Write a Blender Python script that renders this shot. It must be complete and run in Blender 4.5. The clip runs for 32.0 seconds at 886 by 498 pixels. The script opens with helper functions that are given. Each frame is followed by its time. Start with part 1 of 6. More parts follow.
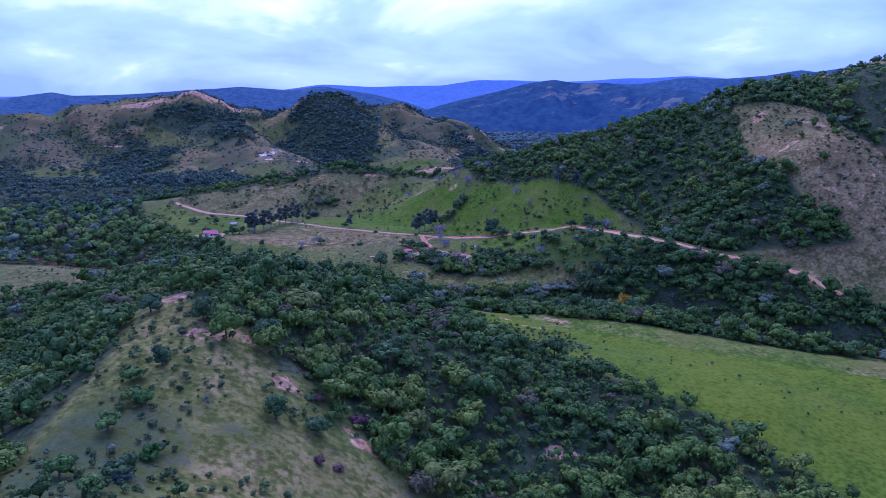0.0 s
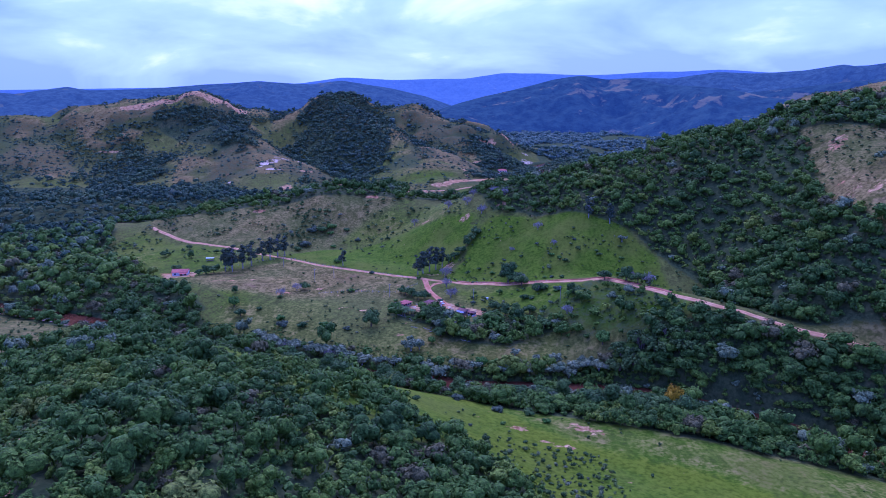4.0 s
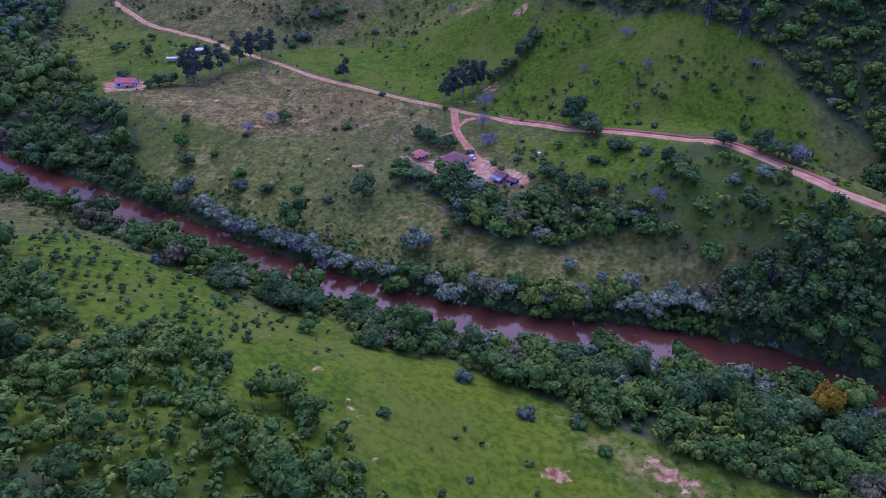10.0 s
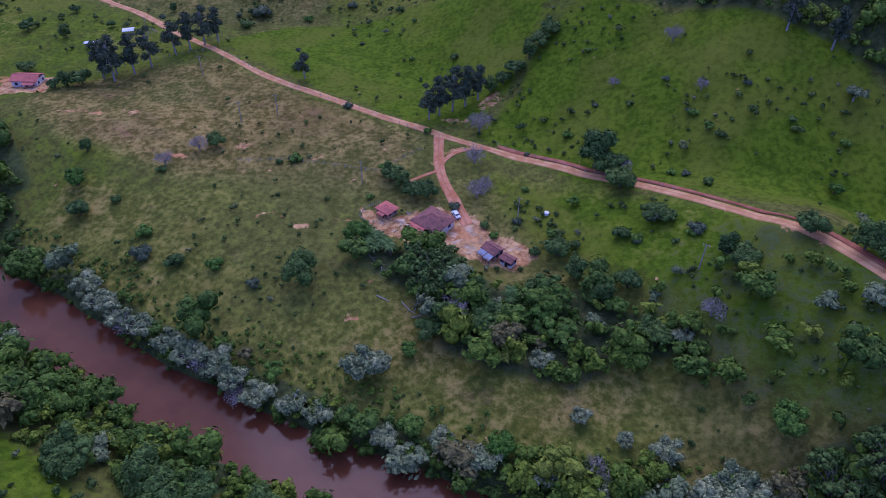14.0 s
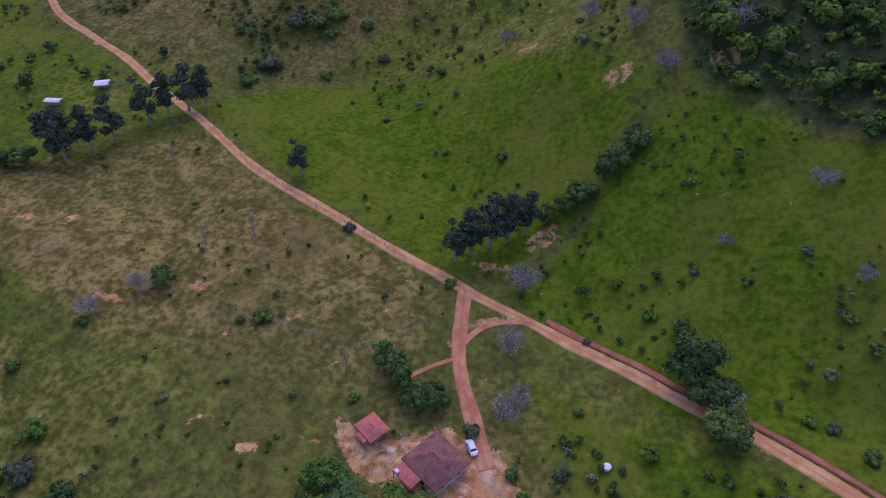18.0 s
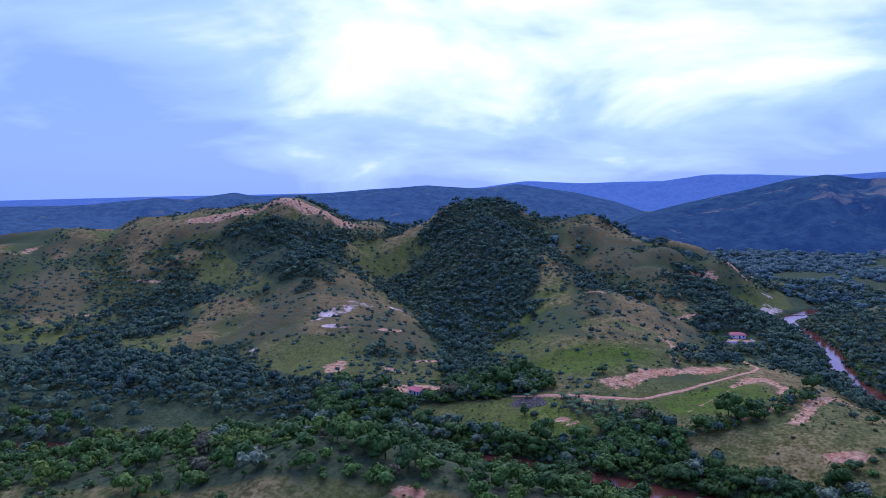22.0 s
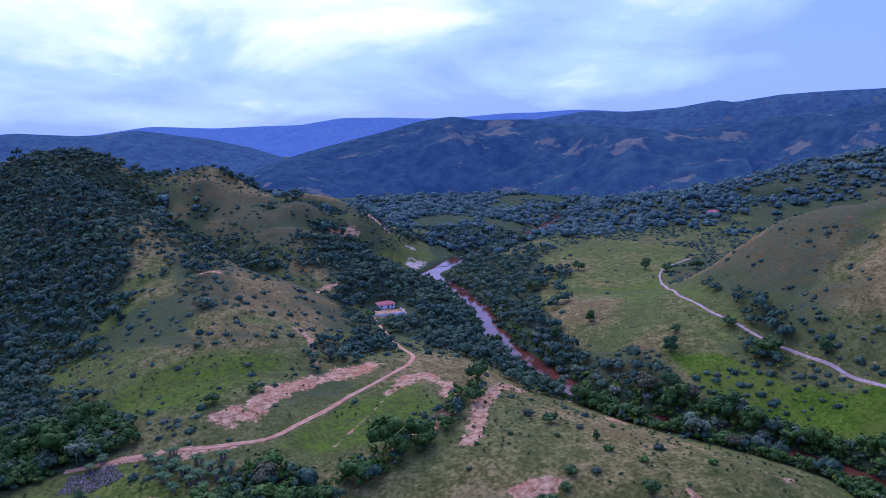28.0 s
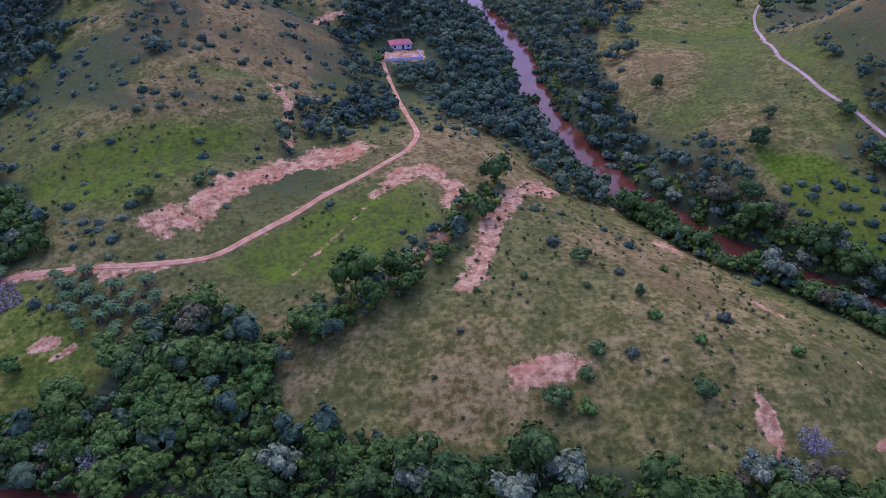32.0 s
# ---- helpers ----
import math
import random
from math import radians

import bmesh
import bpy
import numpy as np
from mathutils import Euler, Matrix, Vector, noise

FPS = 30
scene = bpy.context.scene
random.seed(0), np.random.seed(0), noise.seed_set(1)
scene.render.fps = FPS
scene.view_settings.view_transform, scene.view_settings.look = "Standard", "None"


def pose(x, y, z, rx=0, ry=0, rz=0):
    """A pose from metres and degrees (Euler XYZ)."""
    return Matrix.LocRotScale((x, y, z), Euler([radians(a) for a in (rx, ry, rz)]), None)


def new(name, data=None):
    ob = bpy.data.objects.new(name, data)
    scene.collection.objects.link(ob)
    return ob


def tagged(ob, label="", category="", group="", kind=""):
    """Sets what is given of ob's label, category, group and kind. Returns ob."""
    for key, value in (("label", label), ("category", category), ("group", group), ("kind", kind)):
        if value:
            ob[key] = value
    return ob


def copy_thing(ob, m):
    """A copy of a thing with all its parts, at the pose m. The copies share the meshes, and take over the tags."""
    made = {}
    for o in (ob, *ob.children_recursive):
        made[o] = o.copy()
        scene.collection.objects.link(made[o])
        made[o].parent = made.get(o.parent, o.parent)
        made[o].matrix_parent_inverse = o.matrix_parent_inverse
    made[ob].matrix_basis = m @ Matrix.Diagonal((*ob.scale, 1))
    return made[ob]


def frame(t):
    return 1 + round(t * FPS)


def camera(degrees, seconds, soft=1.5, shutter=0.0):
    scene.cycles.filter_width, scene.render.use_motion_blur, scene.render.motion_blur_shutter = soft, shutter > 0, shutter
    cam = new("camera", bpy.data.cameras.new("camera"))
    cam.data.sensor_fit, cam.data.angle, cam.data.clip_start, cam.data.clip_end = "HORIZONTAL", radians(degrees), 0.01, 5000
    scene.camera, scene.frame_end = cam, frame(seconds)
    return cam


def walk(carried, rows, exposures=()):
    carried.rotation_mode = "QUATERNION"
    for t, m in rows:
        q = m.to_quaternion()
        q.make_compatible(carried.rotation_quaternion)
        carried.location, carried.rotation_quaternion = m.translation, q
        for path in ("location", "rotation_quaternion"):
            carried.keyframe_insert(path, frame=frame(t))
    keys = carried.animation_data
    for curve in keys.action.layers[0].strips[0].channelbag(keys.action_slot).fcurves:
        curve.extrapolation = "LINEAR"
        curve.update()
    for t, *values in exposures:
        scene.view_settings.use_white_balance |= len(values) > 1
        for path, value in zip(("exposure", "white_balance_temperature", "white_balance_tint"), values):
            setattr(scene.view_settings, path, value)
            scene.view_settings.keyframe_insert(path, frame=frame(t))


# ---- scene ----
cam = camera(64.5, 32.0, soft=0.9)
METRES, EYE = 700.0, 121.8
ROWS = [
    (0.0, 0.0, 0.0, 0.0, 0.04, -12.85, -0.18),
    (0.5, 0.0019, 0.0156, -0.0001, 0.29, -12.82, -0.22),
    (1.0, 0.0038, 0.0312, 0.0024, 0.61, -12.82, -0.26),
    (1.5, 0.0055, 0.0468, 0.0065, 0.84, -12.92, -0.26),
    (2.0, 0.0074, 0.0623, 0.0109, 1.11, -13.03, -0.27),
    (2.5, 0.0091, 0.078, 0.0153, 1.41, -13.12, -0.28),
    (3.0, 0.0108, 0.0936, 0.0199, 1.68, -13.25, -0.28),
    (3.5, 0.0125, 0.1089, 0.0224, 1.91, -13.47, -0.28),
    (5.5, 0.0191, 0.1721, 0.023, 2.77, -15.19, -0.33),
    (6.0, 0.0205, 0.1881, 0.0229, 3.91, -17.53, -0.36),
    (6.5, 0.0225, 0.2042, 0.0231, 6.52, -19.1, -0.48),
    (7.0, 0.0236, 0.22, 0.0231, 6.99, -21.22, -0.5),
    (7.5, 0.0241, 0.236, 0.023, 7.25, -23.61, -0.48),
    (8.0, 0.0245, 0.2521, 0.0232, 7.39, -26.0, -0.46),
    (8.5, 0.0249, 0.2681, 0.023, 7.53, -28.29, -0.47),
    (9.0, 0.0255, 0.284, 0.023, 7.75, -30.57, -0.47),
    (9.5, 0.0258, 0.2999, 0.0229, 7.87, -32.79, -0.46),
    (10.0, 0.0263, 0.3158, 0.0229, 7.96, -33.99, -0.44),
    (10.5, 0.0267, 0.3316, 0.0228, 8.07, -36.03, -0.46),
    (11.0, 0.0272, 0.3473, 0.023, 8.13, -37.25, -0.45),
    (11.5, 0.0275, 0.363, 0.0229, 8.17, -37.74, -0.41),
    (12.0, 0.0277, 0.3785, 0.0228, 8.17, -37.75, -0.42),
    (12.5, 0.0278, 0.394, 0.0228, 8.17, -37.75, -0.42),
    (13.0, 0.0282, 0.4095, 0.0227, 8.17, -37.86, -0.39),
    (13.5, 0.0282, 0.4251, 0.0225, 8.13, -38.94, -0.4),
    (14.0, 0.0279, 0.4405, 0.0222, 9.96, -40.03, -0.51),
    (14.5, 0.0277, 0.4562, 0.0221, 13.77, -41.2, -0.64),
    (16.5, 0.023, 0.5198, 0.0208, 16.53, -52.92, -0.38),
    (17.0, 0.0208, 0.5352, 0.0207, 16.54, -52.59, -0.4),
    (17.5, 0.0188, 0.5504, 0.0207, 16.58, -49.79, -0.31),
    (18.0, 0.0172, 0.5653, 0.0199, 16.72, -42.38, -0.23),
    (18.5, 0.0154, 0.58, 0.0194, 16.82, -35.38, -0.12),
    (19.0, 0.0135, 0.5945, 0.0187, 16.94, -28.36, -0.11),
    (19.5, 0.0115, 0.609, 0.0183, 17.05, -21.4, -0.02),
    (20.0, 0.0097, 0.6235, 0.0181, 17.18, -14.39, 0.07),
    (20.5, 0.0077, 0.6378, 0.0179, 17.28, -7.25, 0.15),
    (21.0, 0.0058, 0.6527, 0.0172, 17.36, -5.73, 0.18),
    (21.5, 0.0037, 0.6679, 0.0171, 17.42, -5.53, 0.19),
    (22.0, 0.0018, 0.683, 0.0168, 17.48, -5.34, 0.23),
    (22.5, 0.0002, 0.6981, 0.0166, 14.93, -5.15, 0.38),
    (23.0, -0.0015, 0.7136, 0.0162, 13.97, -4.94, 0.4),
    (23.5, -0.0025, 0.7291, 0.0159, 11.07, -4.77, 0.54),
    (24.0, -0.0036, 0.7442, 0.0159, 7.87, -4.56, 0.65),
    (24.5, -0.0038, 0.7598, 0.0158, 4.76, -4.39, 0.77),
    (25.0, -0.0031, 0.7753, 0.0157, 0.89, -4.21, 0.94),
    (25.5, -0.002, 0.791, 0.0162, -2.14, -4.08, 1.01),
    (27.5, 0.0108, 0.852, 0.0162, -10.25, -3.95, 1.1),
    (28.0, 0.0157, 0.8675, 0.0152, -10.98, -10.07, 0.97),
    (28.5, 0.0209, 0.8827, 0.0156, -11.33, -17.01, 0.8),
    (29.0, 0.0257, 0.8968, 0.0162, -11.55, -23.75, 0.59),
    (29.5, 0.031, 0.9118, 0.0166, -11.73, -30.88, 0.38),
    (30.0, 0.0365, 0.9267, 0.0174, -11.85, -33.28, 0.24),
    (30.5, 0.0419, 0.941, 0.0172, -11.67, -33.44, 0.1),
    (31.0, 0.047, 0.9555, 0.0174, -11.03, -33.65, -0.07),
    (31.5, 0.0521, 0.9699, 0.0174, -7.91, -33.84, -0.37),
    (32.0, 0.0571, 0.9845, 0.0175, -6.13, -34.05, -0.54),
]
walk(cam, [(t, pose(METRES * x, METRES * y, EYE + METRES * z, 90 + pitch, roll, yaw)) for t, x, y, z, yaw, pitch, roll in ROWS],
     exposures=[(0.0, 0.28, 4320, 62), (6.0, 0.28, 4300, 62), (9.0, 0.17, 4550, 59), (13.0, 0.02, 4860, 50), (18.2, -0.24, 5600, 43), (19.2, -0.12, 4800, 51), (20.5, 0.06, 4600, 47), (25.0, 0.06, 4600, 47), (28.0, 0.10, 4600, 50), (29.5, 0.18, 4720, 57), (32.0, 0.20, 4950, 57)])

# ---- sky and light: a bright, broken overcast ----
SUN_HIGH, SUN_ROUND = 48.0, -6.0
world = bpy.data.worlds.new("overcast_sky")
scene.world = world
world.use_nodes = True
wn, wl = world.node_tree.nodes, world.node_tree.links
background = wn["Background"]
sky = wn.new("ShaderNodeTexSky")
sky.sky_type, sky.sun_disc = "NISHITA", False
sky.sun_elevation, sky.sun_rotation = radians(SUN_HIGH), radians(SUN_ROUND)
way = wn.new("ShaderNodeTexCoord")
apart = wn.new("ShaderNodeSeparateXYZ")
wl.new(way.outputs["Generated"], apart.inputs[0])


def world_math(op, a, b=None):
    node = wn.new("ShaderNodeMath")
    node.operation = op
    for k, v in enumerate((a, b)):
        if v is None:
            continue
        if isinstance(v, (int, float)):
            node.inputs[k].default_value = v
        else:
            wl.new(v, node.inputs[k])
    return node.outputs[0]


rise = world_math("ADD", world_math("MAXIMUM", apart.outputs[2], 0.0), 0.30)
flat = wn.new("ShaderNodeCombineXYZ")
wl.new(world_math("DIVIDE", apart.outputs[0], rise), flat.inputs[0])
wl.new(world_math("DIVIDE", apart.outputs[1], rise), flat.inputs[1])
puffs = wn.new("ShaderNodeTexNoise")
puffs.inputs["Scale"].default_value, puffs.inputs["Detail"].default_value = 1.25, 6.0
puffs.inputs["Roughness"].default_value, puffs.inputs["Distortion"].default_value = 0.52, 0.35
wl.new(flat.outputs[0], puffs.inputs["Vector"])
ramp = wn.new("ShaderNodeValToRGB")
cr = ramp.color_ramp
cr.elements[0].position, cr.elements[0].color = 0.32, (0.34, 0.47, 0.88, 1)
cr.elements[1].position, cr.elements[1].color = 0.66, (1.25, 1.27, 1.35, 1)
mid = cr.elements.new(0.5)
mid.color = (0.56, 0.72, 1.08, 1)
# the cloud is thinner and brighter round the hidden sun
aim = wn.new("ShaderNodeVectorMath")
aim.operation = "DOT_PRODUCT"
wl.new(way.outputs["Generated"], aim.inputs[0])
aim.inputs[1].default_value = (math.sin(radians(SUN_ROUND)) * math.cos(radians(SUN_HIGH)), math.cos(radians(SUN_ROUND)) * math.cos(radians(SUN_HIGH)), math.sin(radians(SUN_HIGH)))
near_sun = world_math("MULTIPLY", world_math("SUBTRACT", aim.outputs["Value"], 0.70), 1.3)
low_cloud = world_math("MULTIPLY", world_math("MAXIMUM", world_math("SUBTRACT", 0.14, apart.outputs[2]), 0.0), -0.65)
wl.new(world_math("ADD", world_math("ADD", puffs.outputs["Fac"], near_sun), low_cloud), ramp.inputs[0])
scaled = wn.new("ShaderNodeMix")
scaled.data_type, scaled.blend_type = "RGBA", "MULTIPLY"
scaled.inputs[0].default_value = 1.0
wl.new(sky.outputs[0], scaled.inputs[6])
scaled.inputs[7].default_value = (0.09, 0.09, 0.09, 1)
veil = wn.new("ShaderNodeMix")
veil.data_type = "RGBA"
veil.inputs[0].default_value = 0.9
wl.new(scaled.outputs[2], veil.inputs[6])
wl.new(ramp.outputs[0], veil.inputs[7])
wl.new(veil.outputs[2], background.inputs[0])
background.inputs[1].default_value = 1.0

sun = new("sun", bpy.data.lights.new("sun", "SUN"))
sun.data.energy, sun.data.angle, sun.data.color = 1.05, radians(38), (1.0, 0.96, 0.9)
sun.matrix_world = pose(0, 0, 500, 90 - SUN_HIGH, 0, 180 - SUN_ROUND)

# ---- terrain ----
LATTICE = np.random.RandomState(7).rand(256, 256)


def value_noise(x, y):
    """Smooth noise, 0 to 1, one cell per metre."""
    i, j = np.floor(x).astype(int), np.floor(y).astype(int)
    u, v = x - i, y - j
    u, v = u * u * (3 - 2 * u), v * v * (3 - 2 * v)
    a, b = LATTICE[i % 256, j % 256], LATTICE[(i + 1) % 256, j % 256]
    c, d = LATTICE[i % 256, (j + 1) % 256], LATTICE[(i + 1) % 256, (j + 1) % 256]
    return (a * (1 - u) + b * u) * (1 - v) + (c * (1 - u) + d * u) * v


def fbm(x, y, size, octaves=4):
    """Layered noise, about 0 to 1, whose largest forms measure size metres."""
    total, weight = 0.0, 0.0
    for k in range(octaves):
        f, g = 2.0 ** k / size, 0.5 ** k
        total = total + g * value_noise(x * f + 17.3 * k, y * f - 9.1 * k)
        weight += g
    return total / weight


def smooth(u):
    u = np.clip(u, 0, 1)
    return u * u * (3 - 2 * u)


def along(x, y, line):
    """Distance to a polyline, and the further columns of its knots at the nearest place."""
    best = np.full(np.shape(x), 1e9)
    extra = [np.zeros(np.shape(x)) for _ in line[0][2:]]
    for p, q in zip(line, line[1:]):
        dx, dy = q[0] - p[0], q[1] - p[1]
        s = np.clip(((x - p[0]) * dx + (y - p[1]) * dy) / (dx * dx + dy * dy), 0, 1)
        d = np.hypot(x - p[0] - s * dx, y - p[1] - s * dy)
        near = d < best
        best = np.where(near, d, best)
        for k, e in enumerate(extra):
            extra[k] = np.where(near, p[2 + k] + s * (q[2 + k] - p[2 + k]), e)
    return (best, *extra)


def crest(x, y, line, rough):
    """Height of one ridge over the valley: knots of x, y, height, half-width."""
    out = np.zeros(np.shape(x))
    for p, q in zip(line, line[1:]):
        dx, dy = q[0] - p[0], q[1] - p[1]
        s = np.clip(((x - p[0]) * dx + (y - p[1]) * dy) / (dx * dx + dy * dy), 0, 1)
        d = np.hypot(x - p[0] - s * dx, y - p[1] - s * dy)
        z, w = p[2] + s * (q[2] - p[2]), p[3] + s * (q[3] - p[3])
        out = np.maximum(out, z * smooth(1 - d * rough / w))
    return out


FRONT = [(-60, 20, 60, 150), (-68, 120, 42, 121), (-72, 195, 51, 96), (-66, 262, 36, 145), (-110, 335, 24, 95), (-150, 390, 6, 60)]
FRONT_SPUR = [(-66, 225, 44, 100), (-10, 222, 28, 84), (40, 240, 13, 70), (100, 225, 8, 60)]
RIGHT = [(26, 608, 32, 104), (63, 602, 54, 124), (130, 600, 70, 169), (200, 598, 89, 190), (260, 585, 104, 204), (420, 560, 150, 260)]
RIGHT_SPUR = [(250, 540, 102, 165), (235, 440, 82, 128)]
SADDLE = [(26, 615, 40, 93), (-5, 665, 27, 78), (-55, 682, 30, 76), (-107, 684, 35, 96), (-150, 682, 24, 113), (-203, 675, 15, 92), (-265, 645, 6, 70)]
BACK_LEFT = [(-1000, 1130, 26, 300), (-830, 1150, 50, 300), (-700, 1175, 69, 280), (-600, 1190, 79, 250), (-521, 1205, 86, 225), (-425, 1233, 100, 230), (-365, 1275, 84, 200), (-325, 1300, 71, 190), (-275, 1312, 77, 180), (-222, 1322, 97, 190), (-150, 1330, 85, 175), (-80, 1325, 79, 165), (0, 1300, 60, 140), (50, 1262, 47, 66), (78, 1266, 14, 40)]
LEFT_SPUR = [(-425, 1200, 78, 170), (-370, 1130, 62, 130), (-315, 1062, 48, 125), (-275, 1010, 34, 125), (-238, 962, 20, 105), (-205, 905, 6, 80)]
MIDDLE_SPUR = [(-222, 1290, 80, 150), (-175, 1205, 70, 130), (-110, 1110, 54, 125), (-55, 1035, 39, 115), (-35, 962, 25, 105), (-25, 915, 14, 90), (0, 870, 3, 70)]
MOUND = [(-30, 930, 8, 88), (44, 918, 11, 83), (66, 862, 8, 82), (130, 800, 7, 68)]
LEFT_SHOULDER = [(-330, 1075, 46, 110), (-345, 1000, 30, 90), (-335, 935, 8, 70)]
WEST_KNOLL = [(-640, 1120, 46, 140), (-570, 1035, 30, 120), (-520, 965, 10, 90)]
RIGHT_SPUR_BACK = [(-80, 1320, 74, 120), (-20, 1220, 44, 110), (30, 1130, 20, 90)]
EAST = [(200, 990, 11, 100), (260, 960, 22, 132), (330, 965, 69, 143), (420, 900, 114, 224), (535, 850, 148, 280), (750, 760, 180, 350)]
CLIFF = [(40, 1400, 20, 80), (75, 1370, 14, 60), (120, 1360, 8, 50)]
EAST_MID = [(520, 1450, 25, 200), (800, 1500, 60, 300), (1150, 1450, 130, 400), (1500, 1300, 180, 500)]
ROADSIDE = [(40, 500, 7, 60), (87, 455, 22, 55), (110, 425, 24, 55), (135, 400, 24, 60), (165, 380, 20, 50), (190, 358, 18, 40), (200, 340, 15, 36)]
TERRACE = [(-180, 590, 3, 70), (-118, 556, 3.6, 75), (-60, 540, 3.6, 75), (-20, 525, 4, 70), (30, 505, 4, 60)]
KNOLL = [(-150, 500, 3, 50), (-112, 498, 3.2, 42)]
RIDGES = [FRONT, FRONT_SPUR, RIGHT, RIGHT_SPUR, SADDLE, BACK_LEFT, LEFT_SPUR, MIDDLE_SPUR, MOUND, LEFT_SHOULDER, WEST_KNOLL, RIGHT_SPUR_BACK, EAST, CLIFF, ROADSIDE, EAST_MID, TERRACE, KNOLL]
RIVER = [(600, 190), (420, 235), (330, 262), (240, 290), (190, 314), (158, 333), (132, 354), (112, 368), (91, 377), (53, 381), (16, 381), (-25, 389), (-67, 401), (-110, 420), (-154, 436),
         (-219, 463), (-300, 488), (-395, 540), (-430, 640), (-345, 725), (-210, 770), (-110, 795), (-52, 792), (-3, 780), (36, 774), (71, 768), (105, 758),
         (140, 750), (180, 760), (205, 785), (203, 815), (188, 836), (171, 857), (155, 877), (134, 916), (129, 951), (121, 993), (124, 1046),
         (127, 1084), (122, 1150), (112, 1205), (150, 1265), (215, 1340), (300, 1440), (380, 1580)]
WATER = 2.0


def height(x, y):
    """The lie of the land."""
    x, y = np.asarray(x, float), np.asarray(y, float)
    rough = 1 + 0.35 * (fbm(x, y, 90) - 0.5) + 0.5 * smooth((y - 1350) / 300) * (fbm(x, y, 330, 3) - 0.5)
    total = 0.0
    for line in RIDGES:
        total = total + crest(x, y, line, rough) ** 6
    hills = total ** (1 / 6)
    folds = np.abs(2 * fbm(x + 40, y - 20, 130, 3) - 1)
    hills = hills * (1 - smooth((y - 960) / 150) * (0.22 * smooth(1 - folds * 3.2) * smooth((125 - hills) / 60) - 0.05))
    (d,) = along(x, y, RIVER)
    z = 4.0 + 8.0 * smooth((d - 5) / 52) + hills + (0.10 + 0.10 * smooth((y - 900) / 120)) * np.minimum(hills, 40) * (fbm(x + 300, y, 45) - 0.5) + 1.2 * (fbm(x, y + 100, 30) - 0.5)
    return -1.5 + (z + 1.5) * smooth((d - 4.5 + 2.5 * (fbm(x, y, 14, 2) - 0.5)) / 7.0)

# ---- the ground, one sheet to the horizon ----
def inside(x, y, corners):
    """True within a closed polygon of the plan."""
    odd = np.zeros(np.shape(x), bool)
    for (ax, ay), (bx, by) in zip(corners, corners[1:] + corners[:1]):
        cut = (ay > y) != (by > y)
        if ay != by:
            odd ^= cut & (x < (bx - ax) * (y - ay) / (by - ay) + ax)
    return odd


def zone(x, y, corners, soft=6.0):
    """1 within a polygon, 0 outside, with a soft border."""
    px, py = [c[0] for c in corners], [c[1] for c in corners]
    near = (x > min(px) - soft) & (x < max(px) + soft) & (y > min(py) - soft) & (y < max(py) + soft)
    out = np.zeros(np.shape(x))
    if near.any():
        a, b = x[near], y[near]
        (d,) = along(a, b, corners + corners[:1])
        out[near] = smooth(0.5 + np.where(inside(a, b, corners), d, -d) / (2 * soft))
    return out


def strip(x, y, line, half, soft=2.0):
    """1 along a polyline."""
    px, py = [c[0] for c in line], [c[1] for c in line]
    r = half + soft
    near = (x > min(px) - r) & (x < max(px) + r) & (y > min(py) - r) & (y < max(py) + r)
    out = np.zeros(np.shape(x))
    if near.any():
        (d,) = along(x[near], y[near], line)
        out[near] = smooth((half + soft / 2 - d) / soft)
    return out


def spot(x, y, cx, cy, rx, ry, turn=0.0):
    """1 in the middle of an ellipse, falling to 0 at its edge."""
    c, s = math.cos(radians(turn)), math.sin(radians(turn))
    u, v = ((x - cx) * c + (y - cy) * s) / rx, ((y - cy) * c - (x - cx) * s) / ry
    return smooth((1.0 - np.hypot(u, v)) * 2.2)


def steps(edge):
    """Grid lines that lie close in the valley and wider towards the horizon."""
    out = [edge[0]]
    for a, b, gap in edge[1]:
        n = max(1, round((b - a) / gap))
        out += [a + (b - a) * (k + 1) / n for k in range(n)]
    return np.array(out)


XS = steps((-4700, [(-4700, -2300, 150), (-2300, -1100, 40), (-1100, -620, 14), (-620, -280, 5), (-280, -130, 2.5), (-130, 160, 1.6), (160, 260, 2.5), (260, 480, 5), (480, 1100, 14), (1100, 1800, 25), (1800, 2300, 50), (2300, 4700, 150)]))
YS = steps((-900, [(-900, -100, 50), (-100, 80, 8), (80, 430, 2.5), (430, 550, 1.6), (550, 770, 2.5), (770, 950, 1.6), (950, 980, 2.5), (980, 1420, 5), (1420, 2500, 20), (2500, 4900, 120)]))
GX, GY = np.meshgrid(XS, YS)
GZ = height(GX, GY)


def ground_z(x, y):
    """Height of the ground sheet itself, between its grid lines."""
    x, y = np.asarray(x, float), np.asarray(y, float)
    i = np.clip(np.searchsorted(XS, x) - 1, 0, len(XS) - 2)
    j = np.clip(np.searchsorted(YS, y) - 1, 0, len(YS) - 2)
    u, v = (x - XS[i]) / (XS[i + 1] - XS[i]), (y - YS[j]) / (YS[j + 1] - YS[j])
    return (GZ[j, i] * (1 - u) + GZ[j, i + 1] * u) * (1 - v) + (GZ[j + 1, i] * (1 - u) + GZ[j + 1, i + 1] * u) * v



